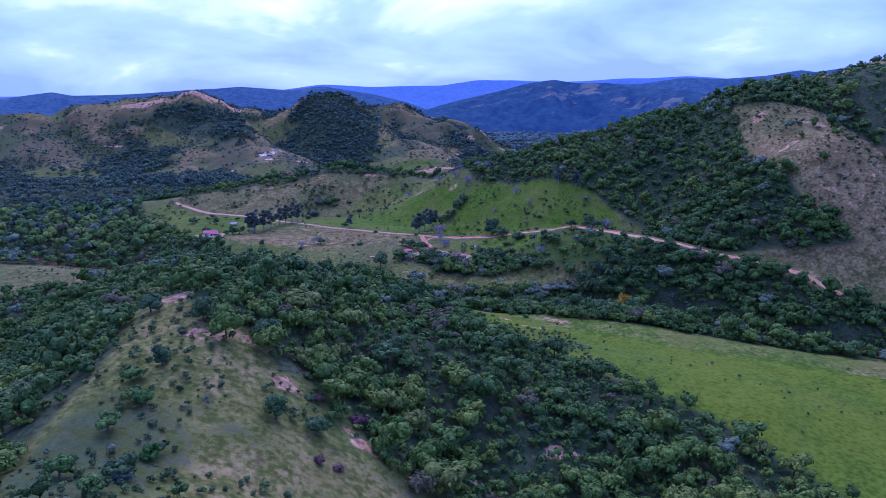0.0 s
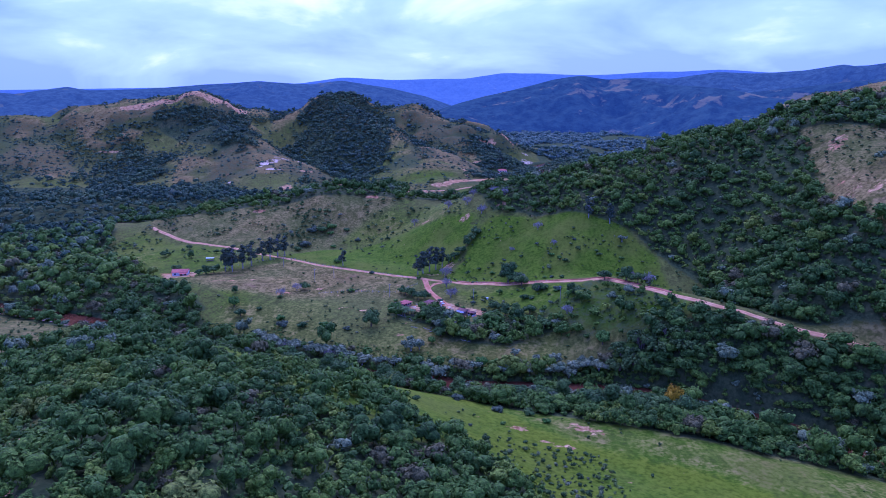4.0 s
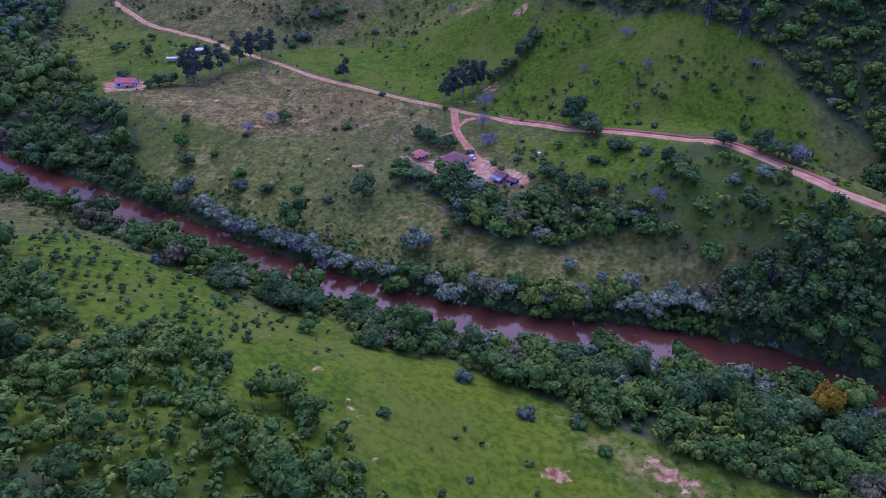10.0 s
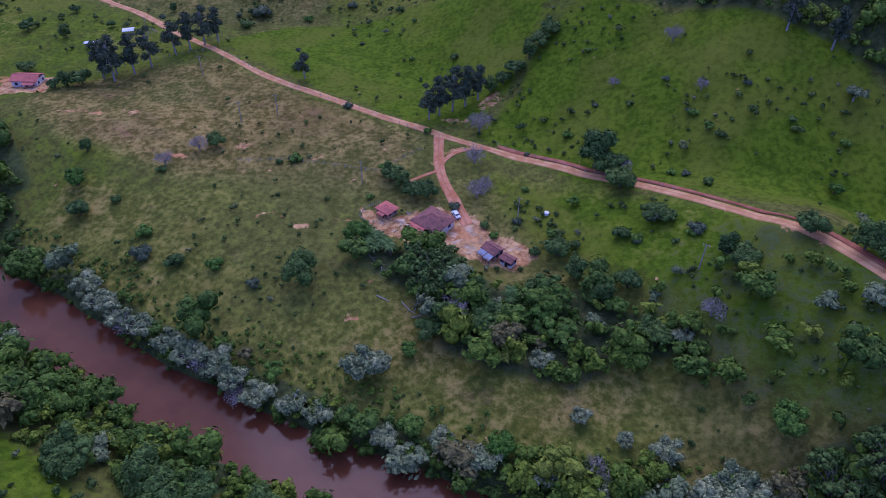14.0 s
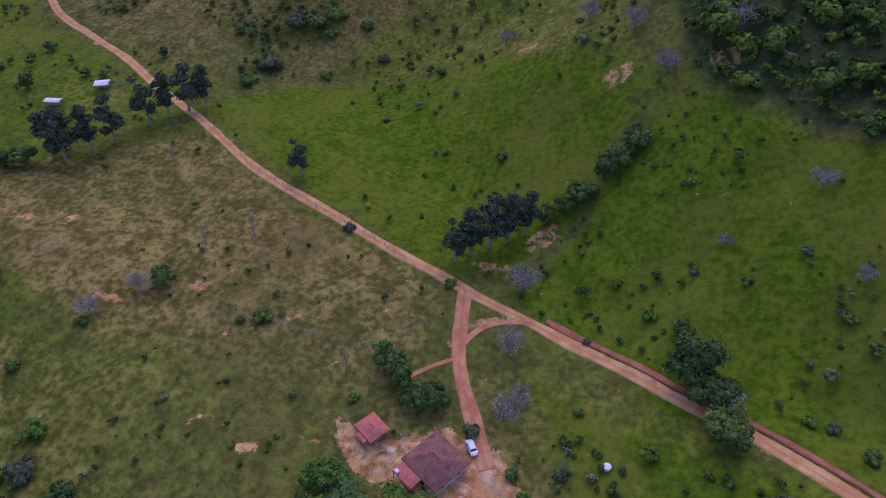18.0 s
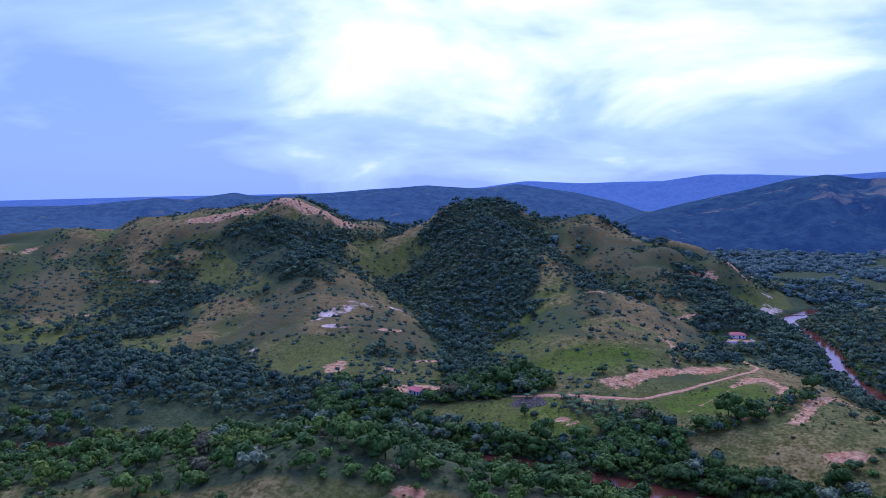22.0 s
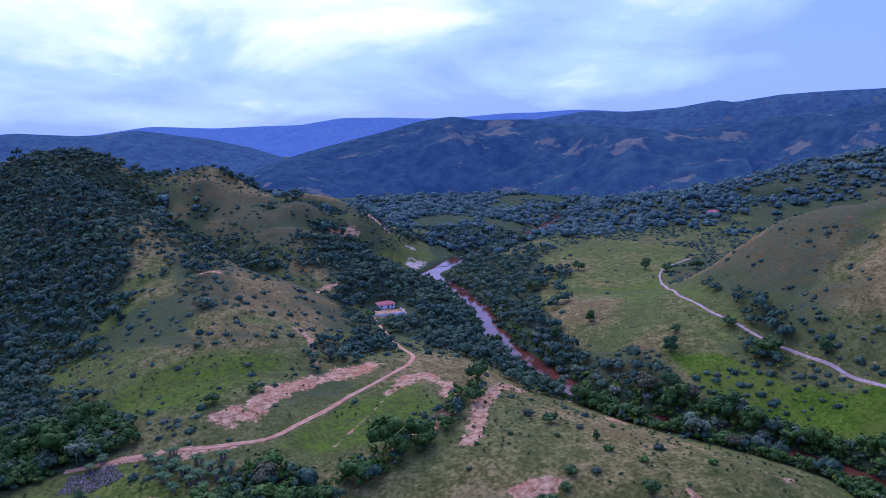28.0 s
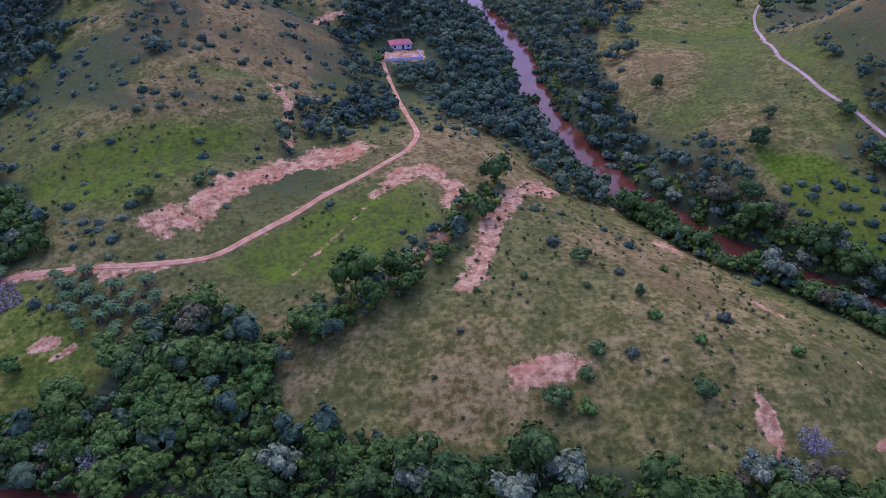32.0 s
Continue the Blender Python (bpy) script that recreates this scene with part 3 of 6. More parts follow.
# woods, each with the share of ground that its crowns hide
WOODS = [
    ([(-270, 40), (-110, 20), (45, 100), (112, 175), (89, 209), (46, 242), (24, 286), (-2, 301), (-10, 309), (-19, 321), (-37, 325), (-54, 334), (-76, 328), (-100, 347), (-135, 372), (-180, 405), (-290, 330)], 0.95),
    ([(15, 613), (26, 573), (55, 552), (83, 534), (112, 514), (124, 491), (141, 467), (128, 440), (137, 412), (163, 389), (210, 372), (330, 340), (430, 420), (460, 640), (260, 700),
      (120, 720), (30, 700), (8, 660)], 1.0),
    ([(-270, 668), (-203, 664), (-150, 660), (-107, 664), (-67, 672), (-30, 668), (4, 660), (40, 660), (140, 690), (120, 738), (0, 757), (-110, 770), (-200, 752), (-310, 690)], 0.85),
    ([(-33, 452), (-17, 454), (-4, 452), (6, 446), (20, 441), (39, 447), (41, 439), (61, 432), (54, 424), (44, 423), (33, 415), (16, 416), (2, 420), (-7, 434), (-26, 444)], 0.85),
    ([(-24, 366), (0, 361), (22, 352), (46, 338), (89, 322), (136, 308), (160, 296), (199, 292), (260, 270), (330, 240), (330, 262), (240, 288), (190, 312), (158, 331), (130, 352), (91, 375), (40, 379), (-24, 384)], 1.0),
    ([(62, 985), (112, 950), (116, 1000), (114, 1080), (108, 1180), (60, 1195), (20, 1190), (12, 1150), (40, 1090)], 1.0),
    ([(134, 925), (150, 960), (160, 1040), (190, 1130), (215, 1215), (150, 1245), (130, 1100), (128, 1000)], 0.9),
    ([(-254, 564), (-222, 550), (-184, 507), (-149, 478), (-138, 465), (-150, 459), (-181, 477), (-218, 509)], 0.95),
    ([(-150, 1300), (-113, 1137), (-60, 1050), (0, 1100), (20, 1200), (-40, 1290)], 0.42),
    ([(-560, 1060), (-480, 1100), (-420, 1060), (-380, 960), (-460, 930), (-540, 980)], 0.4),
    ([(66, 391), (75, 401), (92, 408), (112, 404), (128, 402), (142, 392), (158, 380), (170, 371), (182, 360), (192, 346), (210, 335), (330, 310), (330, 245), (240, 275), (190, 304), (158, 332), (130, 358), (110, 380)], 0.95),
    ([(-700, 420), (-310, 420), (-235, 478), (-250, 560), (-275, 640), (-320, 680), (-300, 760), (-180, 800), (-140, 822), (-120, 842), (-210, 860), (-300, 890), (-350, 880), (-440, 890), (-700, 860)], 0.85),
    ([(-150, 800), (-52, 799), (-3, 787), (36, 781), (71, 775), (105, 765), (140, 757), (168, 757), (164, 766), (119, 777), (46, 796), (14, 805), (-32, 818), (-60, 814), (-150, 828)], 1.1),
    ([(-18, 843), (3, 843), (14, 825), (14, 802), (-40, 802), (-32, 818), (-24, 830)], 0.9),
    ([(140, 930), (150, 1110), (150, 1240), (220, 1300), (340, 1320), (520, 1350), (900, 1400), (1100, 1650), (700, 1850), (280, 1800), (0, 1800), (-60, 1500), (90, 1430), (150, 1400), (125, 1330), (130, 1250), (136, 1100)], 0.85),
    ([(-1000, 860), (-560, 890), (-480, 965), (-520, 1040), (-640, 1080), (-1000, 1050)], 0.45),
    ([(-1200, 1250), (-560, 1230), (-430, 1262), (-300, 1310), (-100, 1360), (0, 1380), (-100, 1900), (-1200, 2000)], 0.7),
    ([(-447, 728), (-268, 565), (-200, 499), (-146, 468), (-125, 440), (-175, 451), (-234, 479), (-280, 505)], 0.85),
    ([(16, 839), (32, 846), (51, 865), (68, 885), (77, 904), (76, 876), (64, 853), (42, 837), (22, 825), (14, 825)], 0.5),
    ([(-468, 1140), (-437, 1165), (-372, 1189), (-347, 1200), (-307, 1124), (-277, 1040), (-310, 1007), (-349, 1029), (-413, 1093)], 0.95),
    ([(-273, 1262), (-237, 1285), (-217, 1330), (-175, 1330), (-150, 1300), (-113, 1137), (-94, 1053), (-98, 999), (-116, 985), (-150, 1027), (-195, 1112), (-250, 1224)], 0.95),
    ([(-280, 1232), (-245, 1210), (-181, 1083), (-129, 983), (-102, 925), (-104, 872), (-123, 878), (-151, 954), (-187, 1051), (-239, 1155)], 1.05),
    ([(-460, 994), (-438, 1020), (-456, 1069), (-364, 959), (-377, 937), (-405, 925), (-405, 885), (-392, 824), (-414, 849), (-435, 916)], 1.0),
    ([(-385, 798), (-400, 837), (-394, 907), (-310, 877), (-284, 899), (-263, 873), (-233, 827), (-215, 823), (-162, 850), (-126, 877), (-102, 925), (-73, 907), (-59, 868), (-111, 845), (-158, 830), (-226, 800), (-332, 752)], 1.0),
    ([(5, 1239), (60, 1109), (90, 1180), (124, 1180), (116, 1100), (111, 1035), (82, 1016), (62, 985), (47, 1056), (23, 1090)], 1.0),
    ([(-76, 1057), (-62, 1150), (-28, 1016), (-33, 970), (-61, 979)], 0.5),
    ([(-150, 1312), (-60, 1322), (0, 1296), (0, 1320), (-60, 1345), (-150, 1350)], 0.7),
    ([(45, 445), (70, 455), (104, 440), (120, 412), (100, 400), (72, 410), (50, 425)], 0.42),
]

# ---- materials ----
class Shader:
    """A node material, put together from a few short calls."""

    def __init__(self, name, rough=0.85, spec=0.25):
        self.mat = bpy.data.materials.new(name)
        self.mat.use_nodes = True
        self.tree = self.mat.node_tree
        self.bsdf = self.tree.nodes["Principled BSDF"]
        self.bsdf.inputs["Roughness"].default_value = rough
        self.bsdf.inputs["Specular IOR Level"].default_value = spec
        self.place = self.node("ShaderNodeNewGeometry").outputs["Position"]

    def node(self, kind):
        return self.tree.nodes.new(kind)

    def put(self, socket, value):
        if isinstance(value, bpy.types.NodeSocket):
            self.tree.links.new(value, socket)
        elif isinstance(value, tuple):
            socket.default_value = (*value, 1) if len(value) == 3 else value
        else:
            socket.default_value = value

    def own(self):
        self.place = self.node("ShaderNodeTexCoord").outputs["Object"]
        return self

    def noise(self, size, detail=3.0, rough=0.55, stretch=None):
        n = self.node("ShaderNodeTexNoise")
        n.inputs["Scale"].default_value, n.inputs["Detail"].default_value, n.inputs["Roughness"].default_value = 1.0 / size, detail, rough
        v = self.place
        if stretch:
            m = self.node("ShaderNodeMapping")
            m.inputs["Scale"].default_value = stretch
            self.put(m.inputs[0], v)
            v = m.outputs[0]
        self.put(n.inputs["Vector"], v)
        return n.outputs["Fac"]

    def cells(self, size):
        n = self.node("ShaderNodeTexVoronoi")
        n.inputs["Scale"].default_value = 1.0 / size
        self.put(n.inputs["Vector"], self.place)
        return n.outputs["Distance"]

    def math(self, op, a, b=0.0):
        n = self.node("ShaderNodeMath")
        n.operation = op
        self.put(n.inputs[0], a)
        self.put(n.inputs[1], b)
        return n.outputs[0]

    def step(self, value, low, high):
        n = self.node("ShaderNodeMapRange")
        n.interpolation_type = "SMOOTHSTEP"
        self.put(n.inputs["Value"], value)
        n.inputs["From Min"].default_value, n.inputs["From Max"].default_value = low, high
        return n.outputs["Result"]

    def mix(self, fac, a, b, blend="MIX"):
        n = self.node("ShaderNodeMix")
        n.data_type, n.blend_type = "RGBA", blend
        self.put(n.inputs[0], fac)
        self.put(n.inputs[6], a)
        self.put(n.inputs[7], b)
        return n.outputs[2]

    def field(self, name):
        n = self.node("ShaderNodeAttribute")
        n.attribute_name = name
        return n.outputs["Fac"]

    def bump(self, value, depth, strength=1.0, after=None):
        n = self.node("ShaderNodeBump")
        n.inputs["Strength"].default_value, n.inputs["Distance"].default_value = strength, depth
        self.put(n.inputs["Height"], value)
        if after:
            self.put(n.inputs["Normal"], after)
        return n.outputs[0]

    def done(self, colour, normal=None):
        self.put(self.bsdf.inputs["Base Color"], colour)
        if normal:
            self.put(self.bsdf.inputs["Normal"], normal)
        return self.mat


def ground_material():
    s = Shader("pasture_and_earth", 0.95, 0.04)
    broad, clump, tuft, grain = s.noise(28, 4), s.noise(5.5, 4), s.noise(1.6, 3), s.noise(0.45, 2)
    fine = s.math("ADD", s.math("MULTIPLY", clump, 0.45), s.math("ADD", s.math("MULTIPLY", tuft, 0.35), s.math("MULTIPLY", grain, 0.2)))
    spread = s.step(fine, 0.40, 0.61)
    olive = s.mix(spread, (0.086, 0.092, 0.018), (0.142, 0.136, 0.034))
    lush = s.mix(spread, (0.058, 0.104, 0.005), (0.104, 0.152, 0.008))
    lush = s.mix(s.step(broad, 0.45, 0.68), lush, (0.118, 0.142, 0.014))
    dry = s.mix(spread, (0.130, 0.088, 0.022), (0.315, 0.225, 0.072))
    dry = s.mix(s.step(broad, 0.5, 0.7), dry, (0.175, 0.122, 0.036))
    soil = s.mix(s.step(s.noise(2.6, 7, 0.72), 0.34, 0.64), (0.245, 0.105, 0.040), (0.620, 0.380, 0.165))
    soil = s.mix(s.math("MULTIPLY", s.step(s.noise(13, 4), 0.50, 0.66), 0.6), soil, (0.460, 0.185, 0.070))
    pale = s.mix(s.step(clump, 0.35, 0.65), (0.400, 0.290, 0.180), (0.640, 0.490, 0.330))
    # litter kept dark green, so that lit gaps between crowns read as shaded canopy
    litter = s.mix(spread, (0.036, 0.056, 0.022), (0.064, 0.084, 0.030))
    ragged = s.math("MULTIPLY", s.math("SUBTRACT", s.math("ADD", clump, tuft), 1.0), 0.75)

    def hold(name, low=0.34, high=0.66, more=1.0):
        return s.step(s.math("ADD", s.field(name), s.math("MULTIPLY", ragged, more)), low, high)

    c = s.mix(hold("lush", 0.25, 0.75), olive, lush)
    c = s.mix(s.math("MULTIPLY", hold("lush", 1.15, 1.6), s.step(s.noise(45, 5), 0.30, 0.58)), c, s.mix(spread, (0.096, 0.130, 0.005), (0.134, 0.166, 0.008)))
    c = s.mix(s.math("MULTIPLY", hold("dry", 0.2, 0.85), 0.9), c, dry)
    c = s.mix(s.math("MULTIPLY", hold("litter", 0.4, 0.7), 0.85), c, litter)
    # narrow cattle treads along the contours of the dry slopes
    rise = s.node("ShaderNodeSeparateXYZ")
    s.put(rise.inputs[0], s.place)
    tread = s.math("SINE", s.math("ADD", s.math("MULTIPLY", rise.outputs[2], 3.6), s.math("MULTIPLY", broad, 22.0)))
    tread = s.math("MULTIPLY", s.step(tread, 0.2, 0.9), s.math("MULTIPLY", hold("dry", 0.3, 0.8), 0.16))
    c = s.mix(tread, c, (0.050, 0.040, 0.022))
    # small worn places where the red earth shows through the dry slopes
    worn = s.math("MULTIPLY", s.step(s.noise(9, 5, 0.65), 0.60, 0.68), s.field("dry"))
    c = s.mix(s.math("MULTIPLY", worn, 0.4), c, (0.300, 0.160, 0.085))
    broken = s.math("MULTIPLY", s.math("SUBTRACT", s.noise(4.0, 8, 0.75), 0.5), 3.0)
    c = s.mix(s.step(s.math("ADD", s.field("soil"), broken), 0.42, 0.62), c, soil)
    c = s.mix(s.step(s.math("ADD", s.field("pale"), s.math("MULTIPLY", broken, 0.75)), 0.40, 0.65), c, pale)
    shade = s.mix(s.step(tuft, 0.25, 0.6), (0.78, 0.78, 0.78), (1.10, 1.10, 1.10))
    c = s.mix(1.0, c, shade, "MULTIPLY")
    n = s.bump(clump, 0.6, 0.45)
    n = s.bump(tuft, 0.35, 0.5, n)
    n = s.bump(grain, 0.2, 0.5, n)
    return s.done(c, n)


def earth_road(name, a, b, track):
    s = Shader(name, 0.95, 0.1)
    clump, grain = s.noise(3.0, 4), s.noise(0.4, 3)
    c = s.mix(s.step(clump, 0.35, 0.65), a, b)
    c = s.mix(s.math("MULTIPLY", s.field("verge"), 0.85), c, track)
    c = s.mix(s.math("MULTIPLY", s.step(grain, 0.55, 0.7), 0.25), c, (0.25, 0.12, 0.07))
    return s.done(c, s.bump(grain, 0.08, 0.6, s.bump(clump, 0.25, 0.5)))


def river_material():
    s = Shader("silty_water", 0.12, 0.16)
    c = s.mix(s.step(s.noise(14, 3, stretch=(1, 1, 1)), 0.35, 0.65), (0.098, 0.033, 0.015), (0.132, 0.049, 0.022))
    n = s.bump(s.noise(2.2, 3), 0.06, 0.25, s.bump(s.noise(9, 2), 0.2, 0.15))
    return s.done(c, n)


def leafy(s, colour, scale=1.0):
    """Tufts of small leaves, the shade in the gaps between them painted as darker colour."""
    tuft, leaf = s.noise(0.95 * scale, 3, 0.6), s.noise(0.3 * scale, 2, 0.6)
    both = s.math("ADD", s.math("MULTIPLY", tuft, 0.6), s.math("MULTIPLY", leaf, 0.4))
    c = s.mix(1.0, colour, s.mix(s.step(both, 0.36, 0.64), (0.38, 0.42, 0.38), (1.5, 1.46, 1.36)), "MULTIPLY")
    return s.done(c, s.bump(leaf, 0.25 * scale, 0.7, s.bump(tuft, 0.7 * scale, 0.8)))


def leaf_material(name, a, b, grey=None, rough=0.62):
    """Leaves of one sort: each tree keeps its own shade between a and b, and each spray differs a little."""
    s = Shader(name, rough, 0.10)
    one = s.node("ShaderNodeObjectInfo").outputs["Random"]
    spray = s.node("ShaderNodeNewGeometry").outputs["Random Per Island"]
    c = s.mix(one, a, b)
    if grey:
        c = s.mix(s.math("MULTIPLY", s.step(spray, 0.55, 0.9), 0.6), c, grey)
    low = s.mix(spray, (0.72, 0.75, 0.72), (1.25, 1.2, 1.15))
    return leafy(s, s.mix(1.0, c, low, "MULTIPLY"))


def woods_material(name, shades, scale=1.0):
    """Leaves of mixed woods: the field 'tone' picks each tree's shade."""
    s = Shader(name, 0.7, 0.10)
    ramp = s.node("ShaderNodeValToRGB")
    e = ramp.color_ramp.elements
    e[0].position, e[0].color = shades[0][0], (*shades[0][1], 1)
    e[1].position, e[1].color = shades[-1][0], (*shades[-1][1], 1)
    for p, c in shades[1:-1]:
        e.new(p).color = (*c, 1)
    s.put(ramp.inputs[0], s.field("tone"))
    spray = s.node("ShaderNodeNewGeometry").outputs["Random Per Island"]
    low = s.mix(spray, (0.80, 0.82, 0.80), (1.18, 1.16, 1.12))
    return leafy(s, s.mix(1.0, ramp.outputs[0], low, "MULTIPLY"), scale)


def bark_material(name, a, b):
    s = Shader(name, 0.9, 0.1).own()
    n = s.noise(0.35, 4, stretch=(1, 1, 0.25))
    return s.done(s.mix(s.step(n, 0.35, 0.65), a, b), s.bump(n, 0.05, 0.6))


def wall_material(name, a, b):
    s = Shader(name, 0.9, 0.2).own()
    n, m = s.noise(1.2, 5), s.noise(0.15, 3)
    c = s.mix(s.step(n, 0.35, 0.75), a, b)
    return s.done(c, s.bump(m, 0.01, 0.5))


def roof_material(name, a, b, dark):
    s = Shader(name, 0.85, 0.2).own()
    tile, stain = s.noise(0.35, 2), s.noise(1.6, 5)
    c = s.mix(s.step(tile, 0.35, 0.65), a, b)
    c = s.mix(s.math("MULTIPLY", s.step(stain, 0.48, 0.66), 0.7), c, dark)
    return s.done(c, s.bump(tile, 0.03, 0.6))


GROUND = ground_material()
DIRT = earth_road("pale_dirt", (0.510, 0.245, 0.100), (0.660, 0.370, 0.170), (0.350, 0.150, 0.065))
REDDIRT = earth_road("red_dirt", (0.470, 0.175, 0.075), (0.610, 0.285, 0.150), (0.350, 0.150, 0.070))
PALEDIRT = earth_road("pale_sand", (0.400, 0.270, 0.180), (0.520, 0.380, 0.280), (0.300, 0.190, 0.120))
CUTEARTH = earth_road("cut_earth", (0.310, 0.105, 0.055), (0.430, 0.170, 0.095), (0.330, 0.120, 0.065))
MUDDY = river_material()
BROADLEAF = leaf_material("broad_leaves", (0.060, 0.114, 0.030), (0.094, 0.155, 0.036))
FRESH = leaf_material("fresh_leaves", (0.070, 0.160, 0.022), (0.120, 0.205, 0.034))
SILVER = leaf_material("silvery_leaves", (0.130, 0.180, 0.088), (0.225, 0.270, 0.132), (0.31, 0.335, 0.190))
EUCALYPT = leaf_material("eucalypt_leaves", (0.070, 0.100, 0.058), (0.100, 0.130, 0.070))
BAMBOO = leaf_material("bamboo_leaves", (0.070, 0.125, 0.032), (0.105, 0.160, 0.042))
YELLOW = leaf_material("yellow_blossom", (0.420, 0.260, 0.012), (0.470, 0.300, 0.015))
BANANA = leaf_material("banana_leaves", (0.060, 0.120, 0.030), (0.090, 0.150, 0.045))
WITHERED = leaf_material("withered_leaves", (0.120, 0.062, 0.052), (0.165, 0.092, 0.070))
TWIGS = bark_material("bare_twigs", (0.210, 0.182, 0.160), (0.345, 0.310, 0.285))
BARK = bark_material("bark", (0.090, 0.065, 0.050), (0.200, 0.165, 0.140))
PALEBARK = bark_material("pale_bark", (0.260, 0.240, 0.220), (0.420, 0.400, 0.370))
WOODLEAF = woods_material("mixed_woods", [(0.0, (0.056, 0.104, 0.022)), (0.35, (0.082, 0.144, 0.021)), (0.6, (0.108, 0.172, 0.020)), (0.78, (0.158, 0.205, 0.022)),
                                          (0.86, (0.135, 0.125, 0.050)), (0.93, (0.140, 0.185, 0.085)), (1.0, (0.195, 0.235, 0.115))])
# bluer than the near leaves: haze of distance mixed into the leaf colours
FARLEAF_HAZED = woods_material("distant_woods_hazed", [(0.0, (0.060, 0.104, 0.086)), (0.5, (0.086, 0.136, 0.100)), (1.0, (0.126, 0.176, 0.108))], 4.0)
SLOPELEAF_HAZED = woods_material("slope_woods", [(0.0, (0.044, 0.080, 0.048)), (0.4, (0.060, 0.104, 0.052)), (0.78, (0.096, 0.142, 0.054)), (1.0, (0.115, 0.142, 0.080))], 1.8)
SCRUB = woods_material("scrub_leaves", [(0.0, (0.050, 0.086, 0.022)), (0.5, (0.075, 0.118, 0.024)), (0.85, (0.112, 0.150, 0.034)), (1.0, (0.150, 0.165, 0.085))])
WHITEWALL = wall_material("lime_wash", (0.620, 0.590, 0.560), (0.780, 0.760, 0.730))
BROWNWALL = wall_material("mud_wall", (0.300, 0.200, 0.140), (0.420, 0.300, 0.220))
TILES = roof_material("old_clay_tiles", (0.210, 0.090, 0.070), (0.300, 0.130, 0.100), (0.110, 0.060, 0.055))
REDTILES = roof_material("red_clay_tiles", (0.480, 0.130, 0.090), (0.580, 0.190, 0.140), (0.330, 0.110, 0.090))
SHEETING = roof_material("zinc_sheets", (0.240, 0.260, 0.310), (0.330, 0.350, 0.400), (0.190, 0.130, 0.110))
WHITESHEET = roof_material("white_sheets", (0.640, 0.650, 0.680), (0.760, 0.770, 0.800), (0.480, 0.470, 0.470))
WOODEN = bark_material("weathered_wood", (0.170, 0.130, 0.100), (0.300, 0.250, 0.210))
DARK = wall_material("dark_opening", (0.020, 0.018, 0.017), (0.040, 0.036, 0.033))
BLUEPAINT = wall_material("blue_paint", (0.060, 0.130, 0.300), (0.080, 0.170, 0.380))
WHITEPAINT = wall_material("white_paint", (0.700, 0.710, 0.720), (0.800, 0.800, 0.810))
GLASS = wall_material("dark_glass", (0.020, 0.024, 0.030), (0.030, 0.034, 0.040))
RUBBER = wall_material("black_rubber", (0.012, 0.012, 0.012), (0.024, 0.024, 0.024))

# ---- land, roads and water ----
lush, dry, soil, pale = cover(GX, GY)
ground = new("ground", grid_mesh("ground", GX, GY, GZ))
ground.data.materials.append(GROUND)
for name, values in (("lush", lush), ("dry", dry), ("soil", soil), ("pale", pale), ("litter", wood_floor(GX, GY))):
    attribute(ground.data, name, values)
tagged(ground, "rolling hills with green pasture, brown slopes and bare red earth", "ground", kind="structure")


def ribbon(name, line, half, material, z=None, lift=0.14, wobble=0.0, across=9, step=2.0):
    """A strip along a polyline: draped over the ground, or level at z."""
    pts = []
    for (ax, ay), (bx, by) in zip(line, line[1:]):
        n = max(2, int(math.hypot(bx - ax, by - ay) / step))
        pts += [(ax + (bx - ax) * k / n, ay + (by - ay) * k / n) for k in range(n)]
    pts = np.array(pts + [line[-1]], float)
    for _ in range(10):
        pts[1:-1] = (pts[:-2] + 2 * pts[1:-1] + pts[2:]) / 4
    t = np.gradient(pts, axis=0)
    t /= np.hypot(*t.T)[:, None]
    side = np.stack([-t[:, 1], t[:, 0]], 1)
    u = np.linspace(-1, 1, across)
    width = half * (1 + wobble * (fbm(pts[:, 0], pts[:, 1], 9, 3) - 0.5))[:, None]
    gx = pts[:, 0][:, None] + side[:, 0][:, None] * u * width
    gy = pts[:, 1][:, None] + side[:, 1][:, None] * u * width
    if z is None:
        gz = ground_z(gx, gy) + lift - 0.25 * (np.abs(u) > 0.99) + 0.05 * np.cos(np.abs(u) * 9)
    else:
        gz = np.full(gx.shape, z)
    me = grid_mesh(name, gx, gy, gz)
    attribute(me, "verge", np.clip(np.maximum((np.abs(u) - 0.7) * 3, 0.55 - np.abs(u) * 2.4), 0, 1) * np.ones(gx.shape))
    me.materials.append(material)
    return new(name, me)


tagged(ribbon("river", RIVER, 14, MUDDY, z=WATER, across=5, step=6), "reddish-brown silty river between wooded banks", "river", kind="structure")
tagged(ribbon("road", ROAD, 1.7, DIRT, wobble=0.5), "pale orange dirt road with worn wheel tracks", "road", kind="structure")
tagged(ribbon("driveway", DRIVE, 1.9, REDDIRT, wobble=0.7), "red dirt driveway down to the farmyard", "driveway", kind="structure")
tagged(ribbon("track", TRACK, 1.1, DIRT, wobble=0.7), "narrow ochre dirt track over the dry hillside", "track", kind="structure")
tagged(ribbon("east_road", EAST_ROAD, 0.9, PALEDIRT, wobble=0.4), "pale dirt road beside the meadow", "road", kind="structure")
tagged(ribbon("cut_bank", CUT_BANK, 0.75, CUTEARTH, wobble=1.8, lift=0.35), "raw red earth bank cut above the road", "bank", kind="structure")
